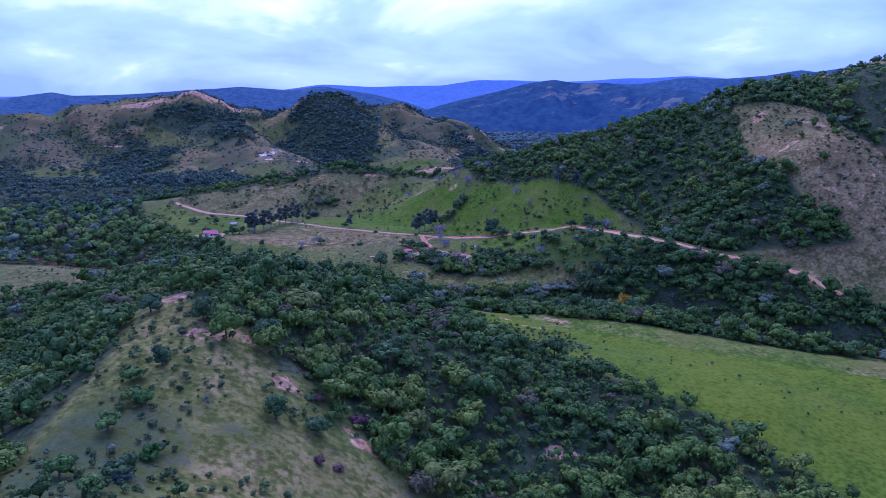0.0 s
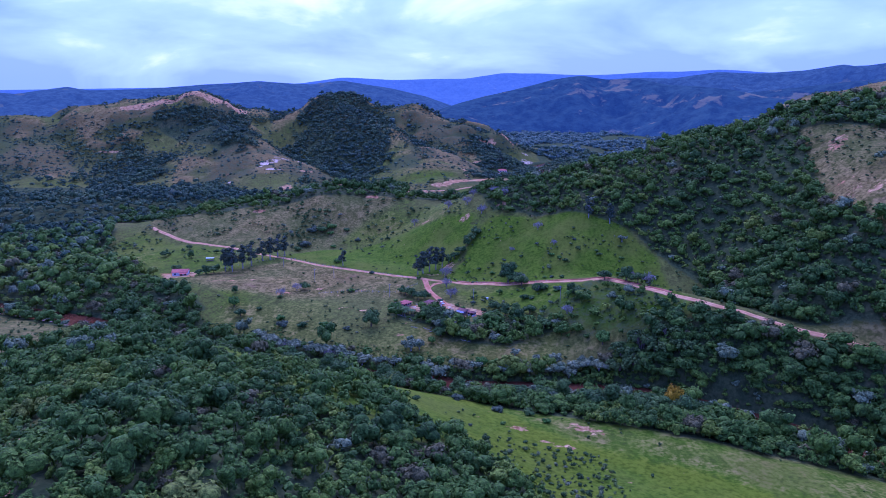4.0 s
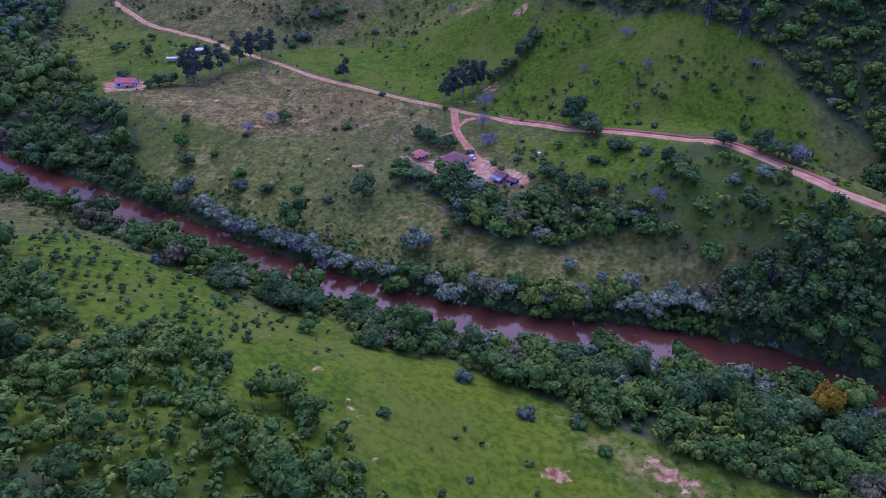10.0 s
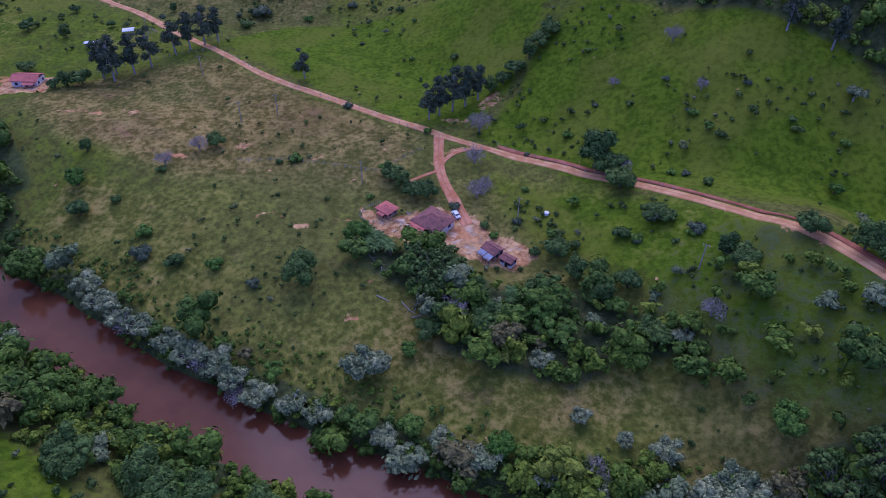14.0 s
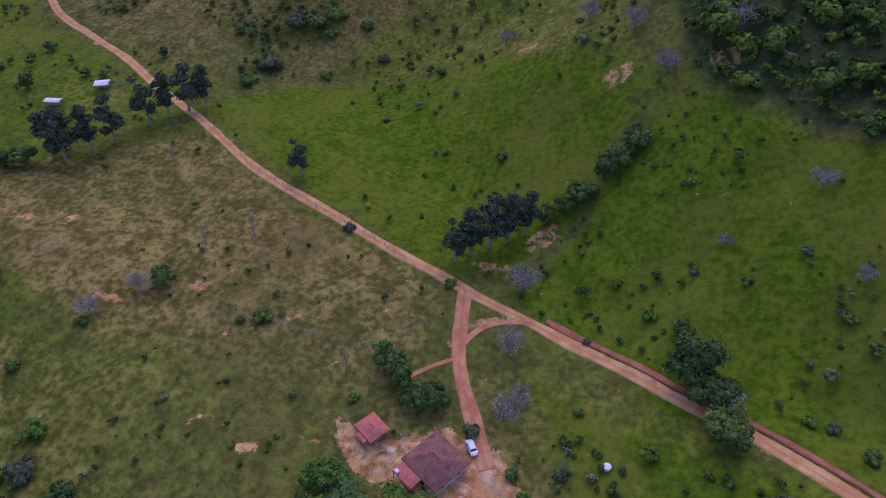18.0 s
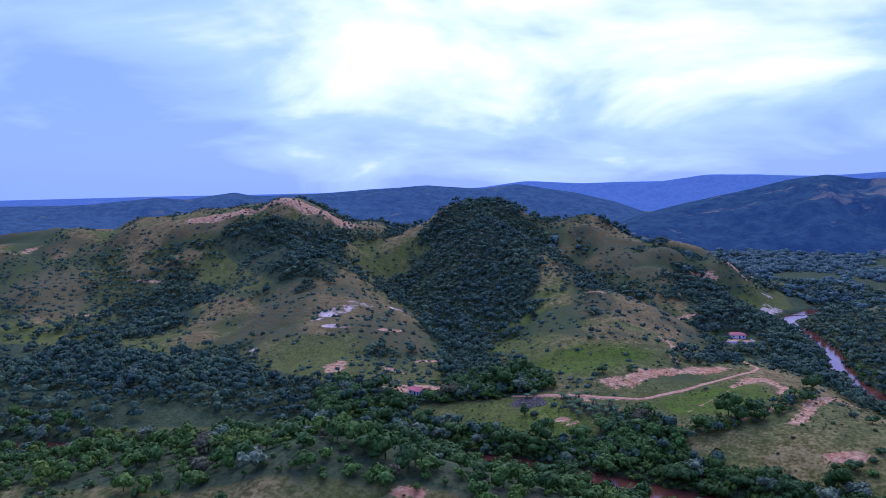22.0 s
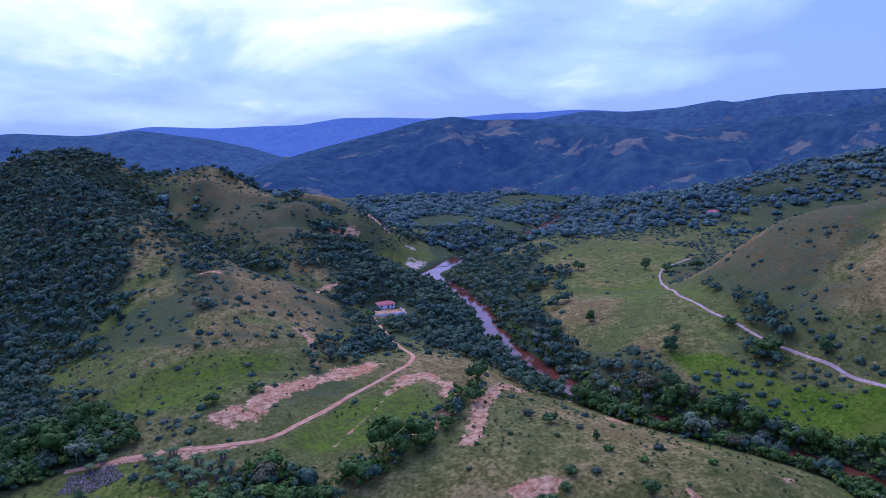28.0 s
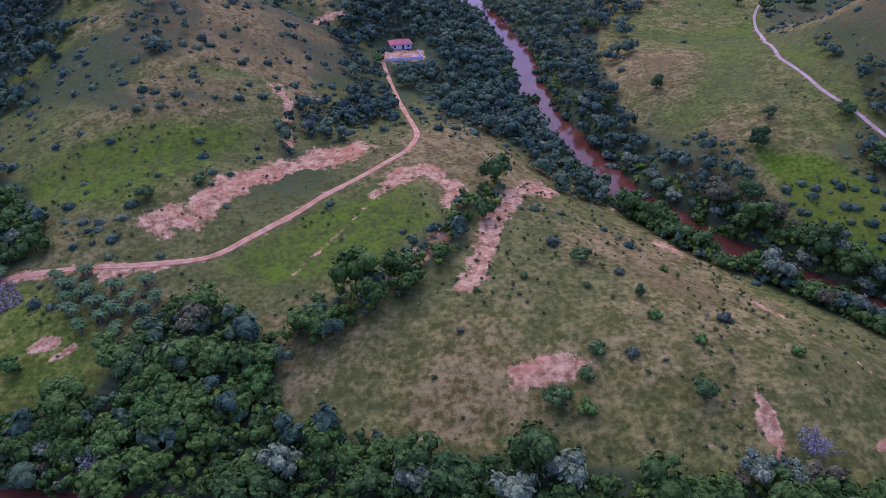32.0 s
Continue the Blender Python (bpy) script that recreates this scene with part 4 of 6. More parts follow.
tagged(ribbon("driveway_arm", DRIVE_ARM, 0.65, REDDIRT, wobble=1.0, lift=0.16), "short worn arm of the red dirt driveway", "driveway", kind="structure")
tagged(ribbon("driveway_fork", DRIVE_FORK, 0.95, REDDIRT, wobble=0.7, lift=0.17), "short red dirt fork joining the road", "driveway", kind="structure")
tagged(ribbon("side_track", SIDE_TRACK, 1.0, PALEDIRT, wobble=0.6), "pale footworn track along the river bank", "track", kind="structure")


def lake_sheet():
    """The dammed pool and its bank of pale sand."""
    bm = bmesh.new()
    ring = [bm.verts.new((126 + 17 * math.cos(a) * (1 + 0.2 * math.sin(3 * a)), 1254 + 21 * math.sin(a) * (1 + 0.15 * math.cos(2 * a)), WATER + 0.3)) for a in np.linspace(0, 2 * math.pi, 40)[:-1]]
    bm.faces.new(ring)
    me = bpy.data.meshes.new("pool")
    bm.to_mesh(me)
    me.materials.append(MUDDY)
    return new("pool", me)


tagged(lake_sheet(), "brown pool beside a bank of pale sand", "pool", kind="structure")


def range_mesh(name, line, depth, material, bumps, cones=()):
    """A far mountain range: a ridge with folded slopes towards the valley."""
    n = 360
    knots = np.array(line, float)
    s = np.linspace(0, len(line) - 1, n)
    x, y, z = (np.interp(s, range(len(line)), knots[:, k]) for k in range(3))
    for _ in range(6):
        z[1:-1] = (z[:-2] + 2 * z[1:-1] + z[2:]) / 4
    rows = np.linspace(0, 1, 36)[:, None]
    back = np.hypot(x, y - 400)
    gx, gy = x - rows * depth * x / back, y - rows * depth * (y - 400) / back
    crest_z = z * (1 + bumps * (fbm(x, y, 300, 5) - 0.5))
    spurs = np.abs(2 * fbm(gx, gy, 210, 5) - 1)
    gz = crest_z * (1 - rows) ** 0.9 * (1 + 2.6 * rows * (0.30 - spurs)) + 4
    for cx, cy, top, r in cones:
        gz = np.maximum(gz, top * smooth(1.15 - np.hypot(gx - cx, gy - cy) / r * (1 + 0.5 * (fbm(gx, gy, 90, 3) - 0.5))))
    me = grid_mesh(name, gx[::-1], gy[::-1], gz[::-1])
    me.materials.append(material)
    return tagged(new(name, me), "wooded mountains far away under the cloud, with a painted blue haze", "mountains", kind="structure")


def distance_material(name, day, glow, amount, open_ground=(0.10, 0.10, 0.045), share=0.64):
    """Distant woods and clearings, their surface given a blue glow to imitate haze."""
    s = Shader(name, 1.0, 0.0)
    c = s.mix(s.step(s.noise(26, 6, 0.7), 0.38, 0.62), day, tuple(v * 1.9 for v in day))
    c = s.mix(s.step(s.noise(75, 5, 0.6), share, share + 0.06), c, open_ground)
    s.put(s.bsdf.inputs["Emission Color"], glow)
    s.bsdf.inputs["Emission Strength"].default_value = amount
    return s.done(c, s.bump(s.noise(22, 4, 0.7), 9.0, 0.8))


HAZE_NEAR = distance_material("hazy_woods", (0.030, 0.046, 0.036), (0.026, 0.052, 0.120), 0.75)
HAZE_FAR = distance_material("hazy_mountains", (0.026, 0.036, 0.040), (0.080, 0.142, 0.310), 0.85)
HAZE_MID = distance_material("hazy_foothills", (0.024, 0.040, 0.026), (0.013, 0.028, 0.082), 0.9, (0.150, 0.132, 0.056), 0.57)
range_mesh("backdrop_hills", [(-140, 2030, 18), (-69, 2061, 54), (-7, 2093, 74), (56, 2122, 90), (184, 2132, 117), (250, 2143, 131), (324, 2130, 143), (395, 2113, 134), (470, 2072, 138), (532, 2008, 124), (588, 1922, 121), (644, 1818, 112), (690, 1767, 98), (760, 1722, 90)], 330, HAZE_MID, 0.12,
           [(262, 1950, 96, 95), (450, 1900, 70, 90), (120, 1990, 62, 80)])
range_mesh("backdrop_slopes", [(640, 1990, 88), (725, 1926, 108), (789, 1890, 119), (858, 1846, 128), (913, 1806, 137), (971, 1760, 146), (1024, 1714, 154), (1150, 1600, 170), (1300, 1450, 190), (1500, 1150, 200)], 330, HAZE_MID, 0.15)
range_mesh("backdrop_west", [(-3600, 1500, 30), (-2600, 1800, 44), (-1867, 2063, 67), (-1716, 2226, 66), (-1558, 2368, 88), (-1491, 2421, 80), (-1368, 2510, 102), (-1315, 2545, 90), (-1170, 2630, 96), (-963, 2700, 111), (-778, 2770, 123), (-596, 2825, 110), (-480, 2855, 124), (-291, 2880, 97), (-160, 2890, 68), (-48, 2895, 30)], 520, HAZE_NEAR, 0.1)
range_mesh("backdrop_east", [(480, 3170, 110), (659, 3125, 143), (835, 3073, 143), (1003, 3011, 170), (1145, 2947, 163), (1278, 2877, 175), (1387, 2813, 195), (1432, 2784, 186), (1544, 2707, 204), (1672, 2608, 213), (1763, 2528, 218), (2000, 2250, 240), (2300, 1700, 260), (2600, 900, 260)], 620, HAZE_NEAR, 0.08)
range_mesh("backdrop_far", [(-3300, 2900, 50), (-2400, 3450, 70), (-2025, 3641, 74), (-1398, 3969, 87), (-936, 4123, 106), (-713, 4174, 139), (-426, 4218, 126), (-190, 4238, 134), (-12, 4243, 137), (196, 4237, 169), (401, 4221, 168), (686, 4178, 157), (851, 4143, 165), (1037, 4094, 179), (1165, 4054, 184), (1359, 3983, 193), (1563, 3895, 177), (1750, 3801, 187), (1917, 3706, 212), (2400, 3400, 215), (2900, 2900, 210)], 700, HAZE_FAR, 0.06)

# ---- plants: shapes ----
PHI = (1 + 5 ** 0.5) / 2
ICO = np.array([(-1, PHI, 0), (1, PHI, 0), (-1, -PHI, 0), (1, -PHI, 0), (0, -1, PHI), (0, 1, PHI), (0, -1, -PHI), (0, 1, -PHI), (PHI, 0, -1), (PHI, 0, 1), (-PHI, 0, -1), (-PHI, 0, 1)]) / math.hypot(1, PHI)
ICO_FACES = np.array([(0, 11, 5), (0, 5, 1), (0, 1, 7), (0, 7, 10), (0, 10, 11), (1, 5, 9), (5, 11, 4), (11, 10, 2), (10, 7, 6), (7, 1, 8), (3, 9, 4), (3, 4, 2), (3, 2, 6), (3, 6, 8), (3, 8, 9),
                      (4, 9, 5), (2, 4, 11), (6, 2, 10), (8, 6, 7), (9, 8, 1)])


def joined(pieces):
    """One pair of vertices and triangles out of several."""
    vs, fs, n = [], [], 0
    for v, f in pieces:
        vs.append(v)
        fs.append(f + n)
        n += len(v)
    return np.concatenate(vs), np.concatenate(fs)


def sprays(rng, lobes, count, leaf, droop=0.0, low=-0.35, lean=0.6):
    """Sprays of leaves, four-cornered and bent, on the skin of rounded lobes (x, y, z, radius, flatness)."""
    lobes = np.array(lobes, float)
    share = lobes[:, 3] ** 2
    pick = rng.choice(len(lobes), count, p=share / share.sum())
    d = rng.normal(size=(count, 3))
    d /= np.linalg.norm(d, axis=1)[:, None]
    d[:, 2] = np.where(d[:, 2] < low, -d[:, 2], d[:, 2])
    c, r, flat = lobes[pick, :3], lobes[pick, 3], lobes[pick, 4]
    out = d * (r * (0.76 + 0.42 * rng.random(count)))[:, None]
    out[:, 2] *= flat
    p = c + out
    normal = d + rng.normal(scale=lean * 0.5, size=(count, 3)) + np.array([0, 0, 0.35])
    normal /= np.linalg.norm(normal, axis=1)[:, None]
    a = np.cross(normal, rng.normal(size=(count, 3)))
    a /= np.linalg.norm(a, axis=1)[:, None]
    b = np.cross(normal, a)
    size = (leaf * (0.6 + 0.8 * rng.random(count)))[:, None]
    sag = np.array([0, 0, -1.0]) * size * (0.25 + droop)
    v = np.stack([p - a * size * 0.9, p + b * size * 0.55 + normal * size * 0.15, p + a * size + sag, p - b * size * 0.55 + normal * size * 0.1], 1).reshape(-1, 3)
    k = np.arange(count)[:, None] * 4
    return v, np.concatenate([k + np.array([0, 1, 2]), k + np.array([0, 2, 3])])


def cores(rng, lobes, fill=0.93, full=True):
    """The dense inside of each lobe."""
    out = []
    for x, y, z, r, flat in lobes:
        v = ICO * (r * fill * (0.85 + 0.3 * rng.random(12)))[:, None]
        v[:, 2] *= flat
        f = ICO_FACES if full else ICO_FACES[ICO[ICO_FACES][:, :, 2].mean(1) > -0.45]
        out.append((v + (x, y, z), f))
    return joined(out)


def rod(p, q, r0, r1, sides=5):
    """A tapered, straight length of stem."""
    p, q = np.array(p, float), np.array(q, float)
    w = (q - p) / max(np.linalg.norm(q - p), 1e-6)
    a = np.cross(w, (0.3, 1, 0.2))
    a /= np.linalg.norm(a)
    b = np.cross(w, a)
    t = np.arange(sides) * 2 * math.pi / sides
    ring = np.cos(t)[:, None] * a + np.sin(t)[:, None] * b
    v = np.concatenate([p + ring * r0, q + ring * r1])
    i, j = np.arange(sides), (np.arange(sides) + 1) % sides
    return v, np.concatenate([np.stack([i, j, j + sides], 1), np.stack([i, j + sides, i + sides], 1)])


def boughs(rng, base, way, length, thick, depth, out, fork=3):
    """A branching frame of rods that thins towards its tips."""
    mid = base + way * length * 0.55 + rng.normal(scale=0.05 * length, size=3)
    tip = base + way * length + rng.normal(scale=0.08 * length, size=3)
    out += [rod(base, mid, thick, thick * 0.75, 3), rod(mid, tip, thick * 0.75, thick * 0.5, 3)]
    if depth > 0:
        for _ in range(fork):
            w = way + rng.normal(scale=0.55, size=3) + np.array([0, 0, 0.1])
            boughs(rng, mid + (tip - mid) * rng.random(), w / np.linalg.norm(w), length * (0.55 + 0.25 * rng.random()), thick * 0.5, depth - 1, out, fork)


def tri_mesh(name, v, f, material, flat=True):
    me = bpy.data.meshes.new(name)
    me.vertices.add(len(v))
    me.vertices.foreach_set("co", np.asarray(v, np.float32).ravel())
    me.loops.add(f.size)
    me.loops.foreach_set("vertex_index", np.asarray(f, np.int32).ravel())
    me.polygons.add(len(f))
    me.polygons.foreach_set("loop_start", np.arange(0, f.size, 3, dtype=np.int32))
    me.polygons.foreach_set("use_smooth", np.ones(len(f), bool))
    me.update(calc_edges=True)
    me.materials.append(material)
    return me


def lobe_set(rng, n, spread, rise, r, flat=0.8, low=0.45, small=0.0):
    """Lobes of a crown of radius 1 whose middle lies at height 1."""
    out = [(0, 0, low + rise * 0.5, r * 1.25, flat)]
    for k in range(n):
        t = 2 * math.pi * (k + rng.random() * 0.7) / n
        d = spread * (0.65 + 0.5 * rng.random())
        z = low + rise * (0.15 + 0.7 * rng.random())
        out.append((d * math.cos(t), d * math.sin(t), z, r * (0.7 + 0.5 * rng.random()), flat))
        if small:
            u, w = t + rng.normal() * 0.5, d * (0.5 + 0.8 * rng.random())
            out.append((w * math.cos(u), w * math.sin(u), z + r * 0.75 * rng.random(), r * small * (0.8 + 0.5 * rng.random()), flat))
    return out


# ---- trees and shrubs that stand singly ----
def part(name, me, parent, label=""):
    ob = new(name, me)
    ob.parent = parent
    return tagged(ob, label) if label else ob


def tree_model(name, label, category, trunk, crown, bark, leaf, parts=("trunk", "crown")):
    root = tagged(new(name), label, category)
    if trunk:
        part(parts[0], tri_mesh(parts[0], *trunk, bark), root)
    if crown:
        part(parts[1], tri_mesh(parts[1], *crown, leaf), root)
    return root


def trunk_and_limbs(rng, top, thick, lobes, lean=0.0):
    foot = np.array([0, 0, -0.25])
    head = np.array([lean, 0, top])
    out = [rod(foot, head * 0.5 + foot * 0.5, thick * 1.3, thick, 7), rod(head * 0.5 + foot * 0.5, head, thick, thick * 0.75, 7)]
    for x, y, z, r, f in lobes:
        out.append(rod(head * 0.8, (x * 0.8, y * 0.8, z), thick * 0.5, thick * 0.16, 4))
    return joined(out)


def broadleaf(seed, label, leaf, spread=0.62, rise=0.9, r=0.46, n=7, flat=0.8, count=900, size=0.08, low=0.45, bark=BARK, name="tree", category="tree"):
    rng = np.random.RandomState(seed)
    lobes = lobe_set(rng, n, spread, rise, r * 0.88, flat, low, 0.62)
    return tree_model(name, label, category, trunk_and_limbs(rng, low + 0.1, 0.07, lobes), joined([cores(rng, lobes), sprays(rng, lobes, count, size)]), bark, leaf)


def bare_tree(seed, label):
    rng = np.random.RandomState(seed)
    out = [rod((0, 0, -0.2), (0.03, 0, 0.4), 0.07, 0.05, 6)]
    limbs = []
    for k in range(6):
        limbs.append([])
        t = k * 1.05 + rng.random()
        w = np.array([math.cos(t) * 0.7, math.sin(t) * 0.7, 0.75])
        boughs(rng, np.array([0.03, 0, 0.32]), w / np.linalg.norm(w), 0.62, 0.045, 3, limbs[-1])
    root = tagged(new("bare_tree"), label, "tree")
    part("trunk", tri_mesh("trunk", *joined(out), TWIGS), root)
    haze = lobe_set(rng, 6, 0.5, 0.55, 0.4, 0.8, 0.5)
    for bits in limbs:
        part("limb", tri_mesh("limb", *joined(bits), TWIGS), root)
    tagged(part("twig_haze", tri_mesh("twig_haze", *sprays(rng, haze, 420, 0.055, lean=2.0), TWIGS), root), kind="stuff")
    return root


def eucalypt(seed, label):
    rng = np.random.RandomState(seed)
    lobes = [(rng.normal() * 0.16, rng.normal() * 0.16, 0.75 + 0.3 * k + rng.normal() * 0.06, 0.34 - 0.03 * abs(k - 2) + 0.05 * rng.random(), 0.75) for k in range(7)]
    lobes += [(0.36 * math.cos(t), 0.36 * math.sin(t), 1.0 + 1.1 * rng.random(), 0.2, 0.8) for t in np.arange(7) * 0.95]
    return tree_model("eucalyptus", label, "tree", trunk_and_limbs(rng, 2.3, 0.05, lobes[3:]), joined([cores(rng, lobes, 0.8), sprays(rng, lobes, 760, 0.075, 0.4)]), PALEBARK, EUCALYPT)


def bamboo(seed, label):
    rng = np.random.RandomState(seed)
    stems, plumes = [], []
    for k in range(46):
        t, far, tall = rng.random() * 6.28, rng.random() ** 0.6, 1.5 + 0.8 * rng.random()
        foot = np.array([0.28 * far * math.cos(t), 0.28 * far * math.sin(t), -0.2])
        reach = 0.25 + 0.75 * far
        arc = [foot + np.array([reach * math.cos(t) * s ** 2.2, reach * math.sin(t) * s ** 2.2, tall * (s - 0.32 * s ** 3.5)]) for s in (0, 0.4, 0.7, 0.88, 1.0)]
        stems += [rod(a, b, 0.02, 0.016, 4) for a, b in zip(arc, arc[1:])]
        lobes = [(*arc[3], 0.17, 0.9), (*arc[4], 0.2, 0.8), (*(arc[4] + np.array([0.14 * math.cos(t), 0.14 * math.sin(t), -0.12])), 0.14, 0.8), (*arc[2], 0.13, 1.0)]
        plumes += [cores(rng, lobes[:3], 0.75), sprays(rng, lobes, 26, 0.07, 0.8)]
    return tree_model("bamboo_clump", label, "bamboo", joined(stems), joined(plumes), WOODEN, BAMBOO, ("stem", "foliage"))


def banana(seed, label):
    rng = np.random.RandomState(seed)
    stems, leaves = [], []
    for k in range(5):
        ox, oy = rng.normal(scale=0.35, size=2)
        tall = 0.8 + 0.5 * rng.random()
        stems.append(rod((ox, oy, -0.1), (ox, oy, tall), 0.1, 0.06, 6))
        for j in range(8):
            t = j * 0.79 + rng.random() * 0.5
            w, u = np.array([math.cos(t), math.sin(t), 0]), np.array([-math.sin(t), math.cos(t), 0]) * 0.13
            spine = [np.array([ox, oy, tall]) + w * s + np.array([0, 0, 0.55 * s - 0.75 * s * s]) for s in (0.0, 0.3, 0.62, 0.95)]
            wide = (0.3, 1.0, 0.9, 0.15)
            v = np.array([q for p, g in zip(spine, wide) for q in (p - u * g, p + np.array([0, 0, 0.03]), p + u * g)])
            f = [(a, a + 1, a + 4) for a in (0, 1, 3, 4, 6, 7)] + [(a, a + 4, a + 3) for a in (0, 1, 3, 4, 6, 7)]
            leaves.append((v, np.array(f)))
    return tree_model("banana_plant", label, "banana plant", joined(stems), joined(leaves), WOODEN, BANANA, ("stem", "foliage"))


def shrub(seed, label, leaf):
    rng = np.random.RandomState(seed)
    lobes = lobe_set(rng, 5, 0.55, 0.5, 0.42, 0.75, 0.18)
    return tree_model("shrub", label, "shrub", joined([rod((0, 0, -0.2), (0.25 * math.cos(t), 0.25 * math.sin(t), 0.4), 0.05, 0.02, 4) for t in (0, 1.5, 3, 4.6)]),
                      joined([cores(rng, lobes), sprays(rng, lobes, 300, 0.11)]), BARK, leaf, ("stem", "foliage"))


placed = set()


def stand(model, x, y, size, tall=1.0, group=""):
    """Stands a copy of a model on the ground; the first call uses the model itself."""
    turn = (x * 37.7 + y * 91.3) % 360
    m = Matrix.Translation((x, y, float(ground_z(x, y)) - 0.1)) @ Matrix.Rotation(radians(turn), 4, "Z") @ Matrix.Diagonal((size, size, size * tall, 1))
    if model.name in placed:
        ob = copy_thing(model, m @ Matrix.Diagonal((*(1 / v for v in model.scale), 1)))
    else:
        placed.add(model.name)
        ob = model
        ob.matrix_basis = m
    return tagged(ob, group=group)


ROUND = [broadleaf(11, "dark green broadleaf tree with a rounded crown", BROADLEAF),
         broadleaf(12, "dark green broadleaf tree with a wide, lumpy crown", BROADLEAF, spread=0.72, rise=0.7, n=9, flat=0.7, low=0.5),
         broadleaf(13, "dense green broadleaf tree with a tall crown", BROADLEAF, spread=0.5, rise=1.3, r=0.45, n=8, flat=0.9, low=0.5)]
BRIGHT = [broadleaf(21, "fresh green leafy tree with a rounded crown", FRESH), broadleaf(22, "bright green tree with a loose, uneven crown", FRESH, spread=0.66, rise=1.0, r=0.4, n=6, count=620)]
PALE = [broadleaf(31, "silvery grey-green tree with pale leaves", SILVER, spread=0.66, rise=0.7, r=0.4, n=9, flat=0.75, bark=PALEBARK, count=760),
        broadleaf(32, "pale, almost white-leaved tree with a broken crown", SILVER, spread=0.72, rise=0.55, r=0.36, n=8, flat=0.7, bark=PALEBARK, count=700, low=0.6)]
BARE = [bare_tree(41, "leafless grey tree with spreading twigs"), bare_tree(42, "bare grey tree with many thin branches")]
TALL = [eucalypt(51, "tall slender eucalyptus with drooping grey-green leaves"), eucalypt(52, "tall eucalyptus with a ragged, layered crown")]
GOLD = broadleaf(61, "tree covered in bright yellow blossom", YELLOW, spread=0.6, rise=0.6, n=8)
CANES = [bamboo(71, "large clump of arching green bamboo"), bamboo(72, "dense bamboo clump with feathery plumes")]
MUSA = banana(81, "group of banana plants with long, arching leaves")
DEAD = shrub(94, "withered reddish-brown shrub on the crest", WITHERED)
BUSH = [shrub(91, "low dark green shrub on the pasture", BROADLEAF), shrub(92, "low fresh green shrub on the pasture", FRESH), shrub(93, "grey-green shrub on the dry slope", EUCALYPT)]

# ---- plants: where they stand ----
taken = []


def row(models, group, spots, grow=1.0, tall=1.0):
    for k, (x, y, size, *more) in enumerate(spots):
        taken.append((x, y, size * grow * (2.4 if models == [GOLD] else 1)))
        stand(models[k % len(models)], x, y, size * grow, more[0] if more else tall, group)


row(TALL, "eucalyptus trees by the road", [(-149, 529, 4.2), (-144, 528, 4.6), (-139, 534, 4.4), (-135, 540, 4.2), (-146, 533, 4.0), (-131, 552, 4.2), (-127, 557, 4.2), (-123, 562, 4.4), (-119, 566, 4.0), (-73, 540, 3.2),
                                            (-18, 521, 4.0), (-14, 525, 4.4), (-10, 528, 4.2), (-21, 518, 3.4), (-6, 531, 3.6), (87, 528, 3.6), (99, 521, 3.6), (57, 1085, 4.6)], 1.5, 0.92)
row(ROUND, "dark trees on the pasture", [(-40, 437, 4.3, 1.2), (-116, 456, 2.6), (-127, 481, 2.0), (-88, 493, 2.6), (-155, 524, 3.2), (-159, 521, 2.6), (-163, 519, 2.2), (-182, 530, 2.8), (-184, 560, 2.6), (-170, 572, 1.8),
                                    (-205, 565, 2.6), (-150, 590, 1.8), (-195, 585, 2.0), (-26, 484, 2.8), (-22, 481, 2.4), (-14, 478, 2.8), (-18, 477, 2.8), (35, 494, 5.2), (39, 490, 4.0), (42, 481, 3.6), (33, 504, 2.0), (50, 466, 2.8), (53, 464, 2.2),
                                    (-2, 534, 2.4), (2, 537, 2.6), (6, 540, 2.8), (10, 545, 3.0), (13, 549, 3.2), (16, 553, 2.8), (66, 450, 2.4), (69, 444, 2.6), (84, 452, 3.0), (94, 446, 3.4), (99, 441, 3.4), (10, 429, 3.2), (0, 428, 3.4), (-3, 425, 3.2),
                                    (26, 456, 2.8), (31, 448, 2.9), (44, 444, 3.0), (50, 429, 3.2), (38, 440, 2.8), (6, 438, 3.2), (22, 440, 3.2), (-38, 148, 2.6), (-29, 150, 2.6), (-57, 113, 2.2), (-66, 155, 2.2), (-48, 180, 3.4), (-17, 203, 4.2), (-64, 179, 3.0), (-81, 186, 3.0),
                                    (-66, 374, 4.0), (-51, 375, 4.4), (-46, 371, 4.6), (-40, 373, 4.0), (-26, 373, 4.0), (-22, 369, 4.2), (-7, 369, 3.6), (7, 367, 3.6), (-18, 357, 3.2), (33, 366, 3.6), (51, 364, 4.2), (44, 360, 4.4), (62, 354, 4.6), (70, 356, 4.4), (80, 348, 4.6), (88, 352, 4.4), (95, 342, 4.6), (104, 346, 4.2),
                                    (-44, 771, 2.6), (18, 759, 2.6), (68, 753, 3.2), (98, 849, 2.2), (109, 831, 1.5), (113, 797, 2.6), (80, 801, 2.6), (-67, 837, 2.6), (-22, 824, 4.2), (227, 1144, 4.0), (281, 1133, 4.2), (321, 1122, 4.8), (293, 1120, 3.8), (185, 917, 3.6), (173, 894, 4.0), (170, 1090, 4.6),
                                    (168, 978, 3.0), (197, 934, 2.4), (222, 925, 2.8), (239, 876, 3.4), (-31, 889, 2.8), (-16, 897, 1.8), (146, 975, 3.4), (132, 735, 4.6), (138, 730, 5.0), (128, 728, 4.6)], 1.28)
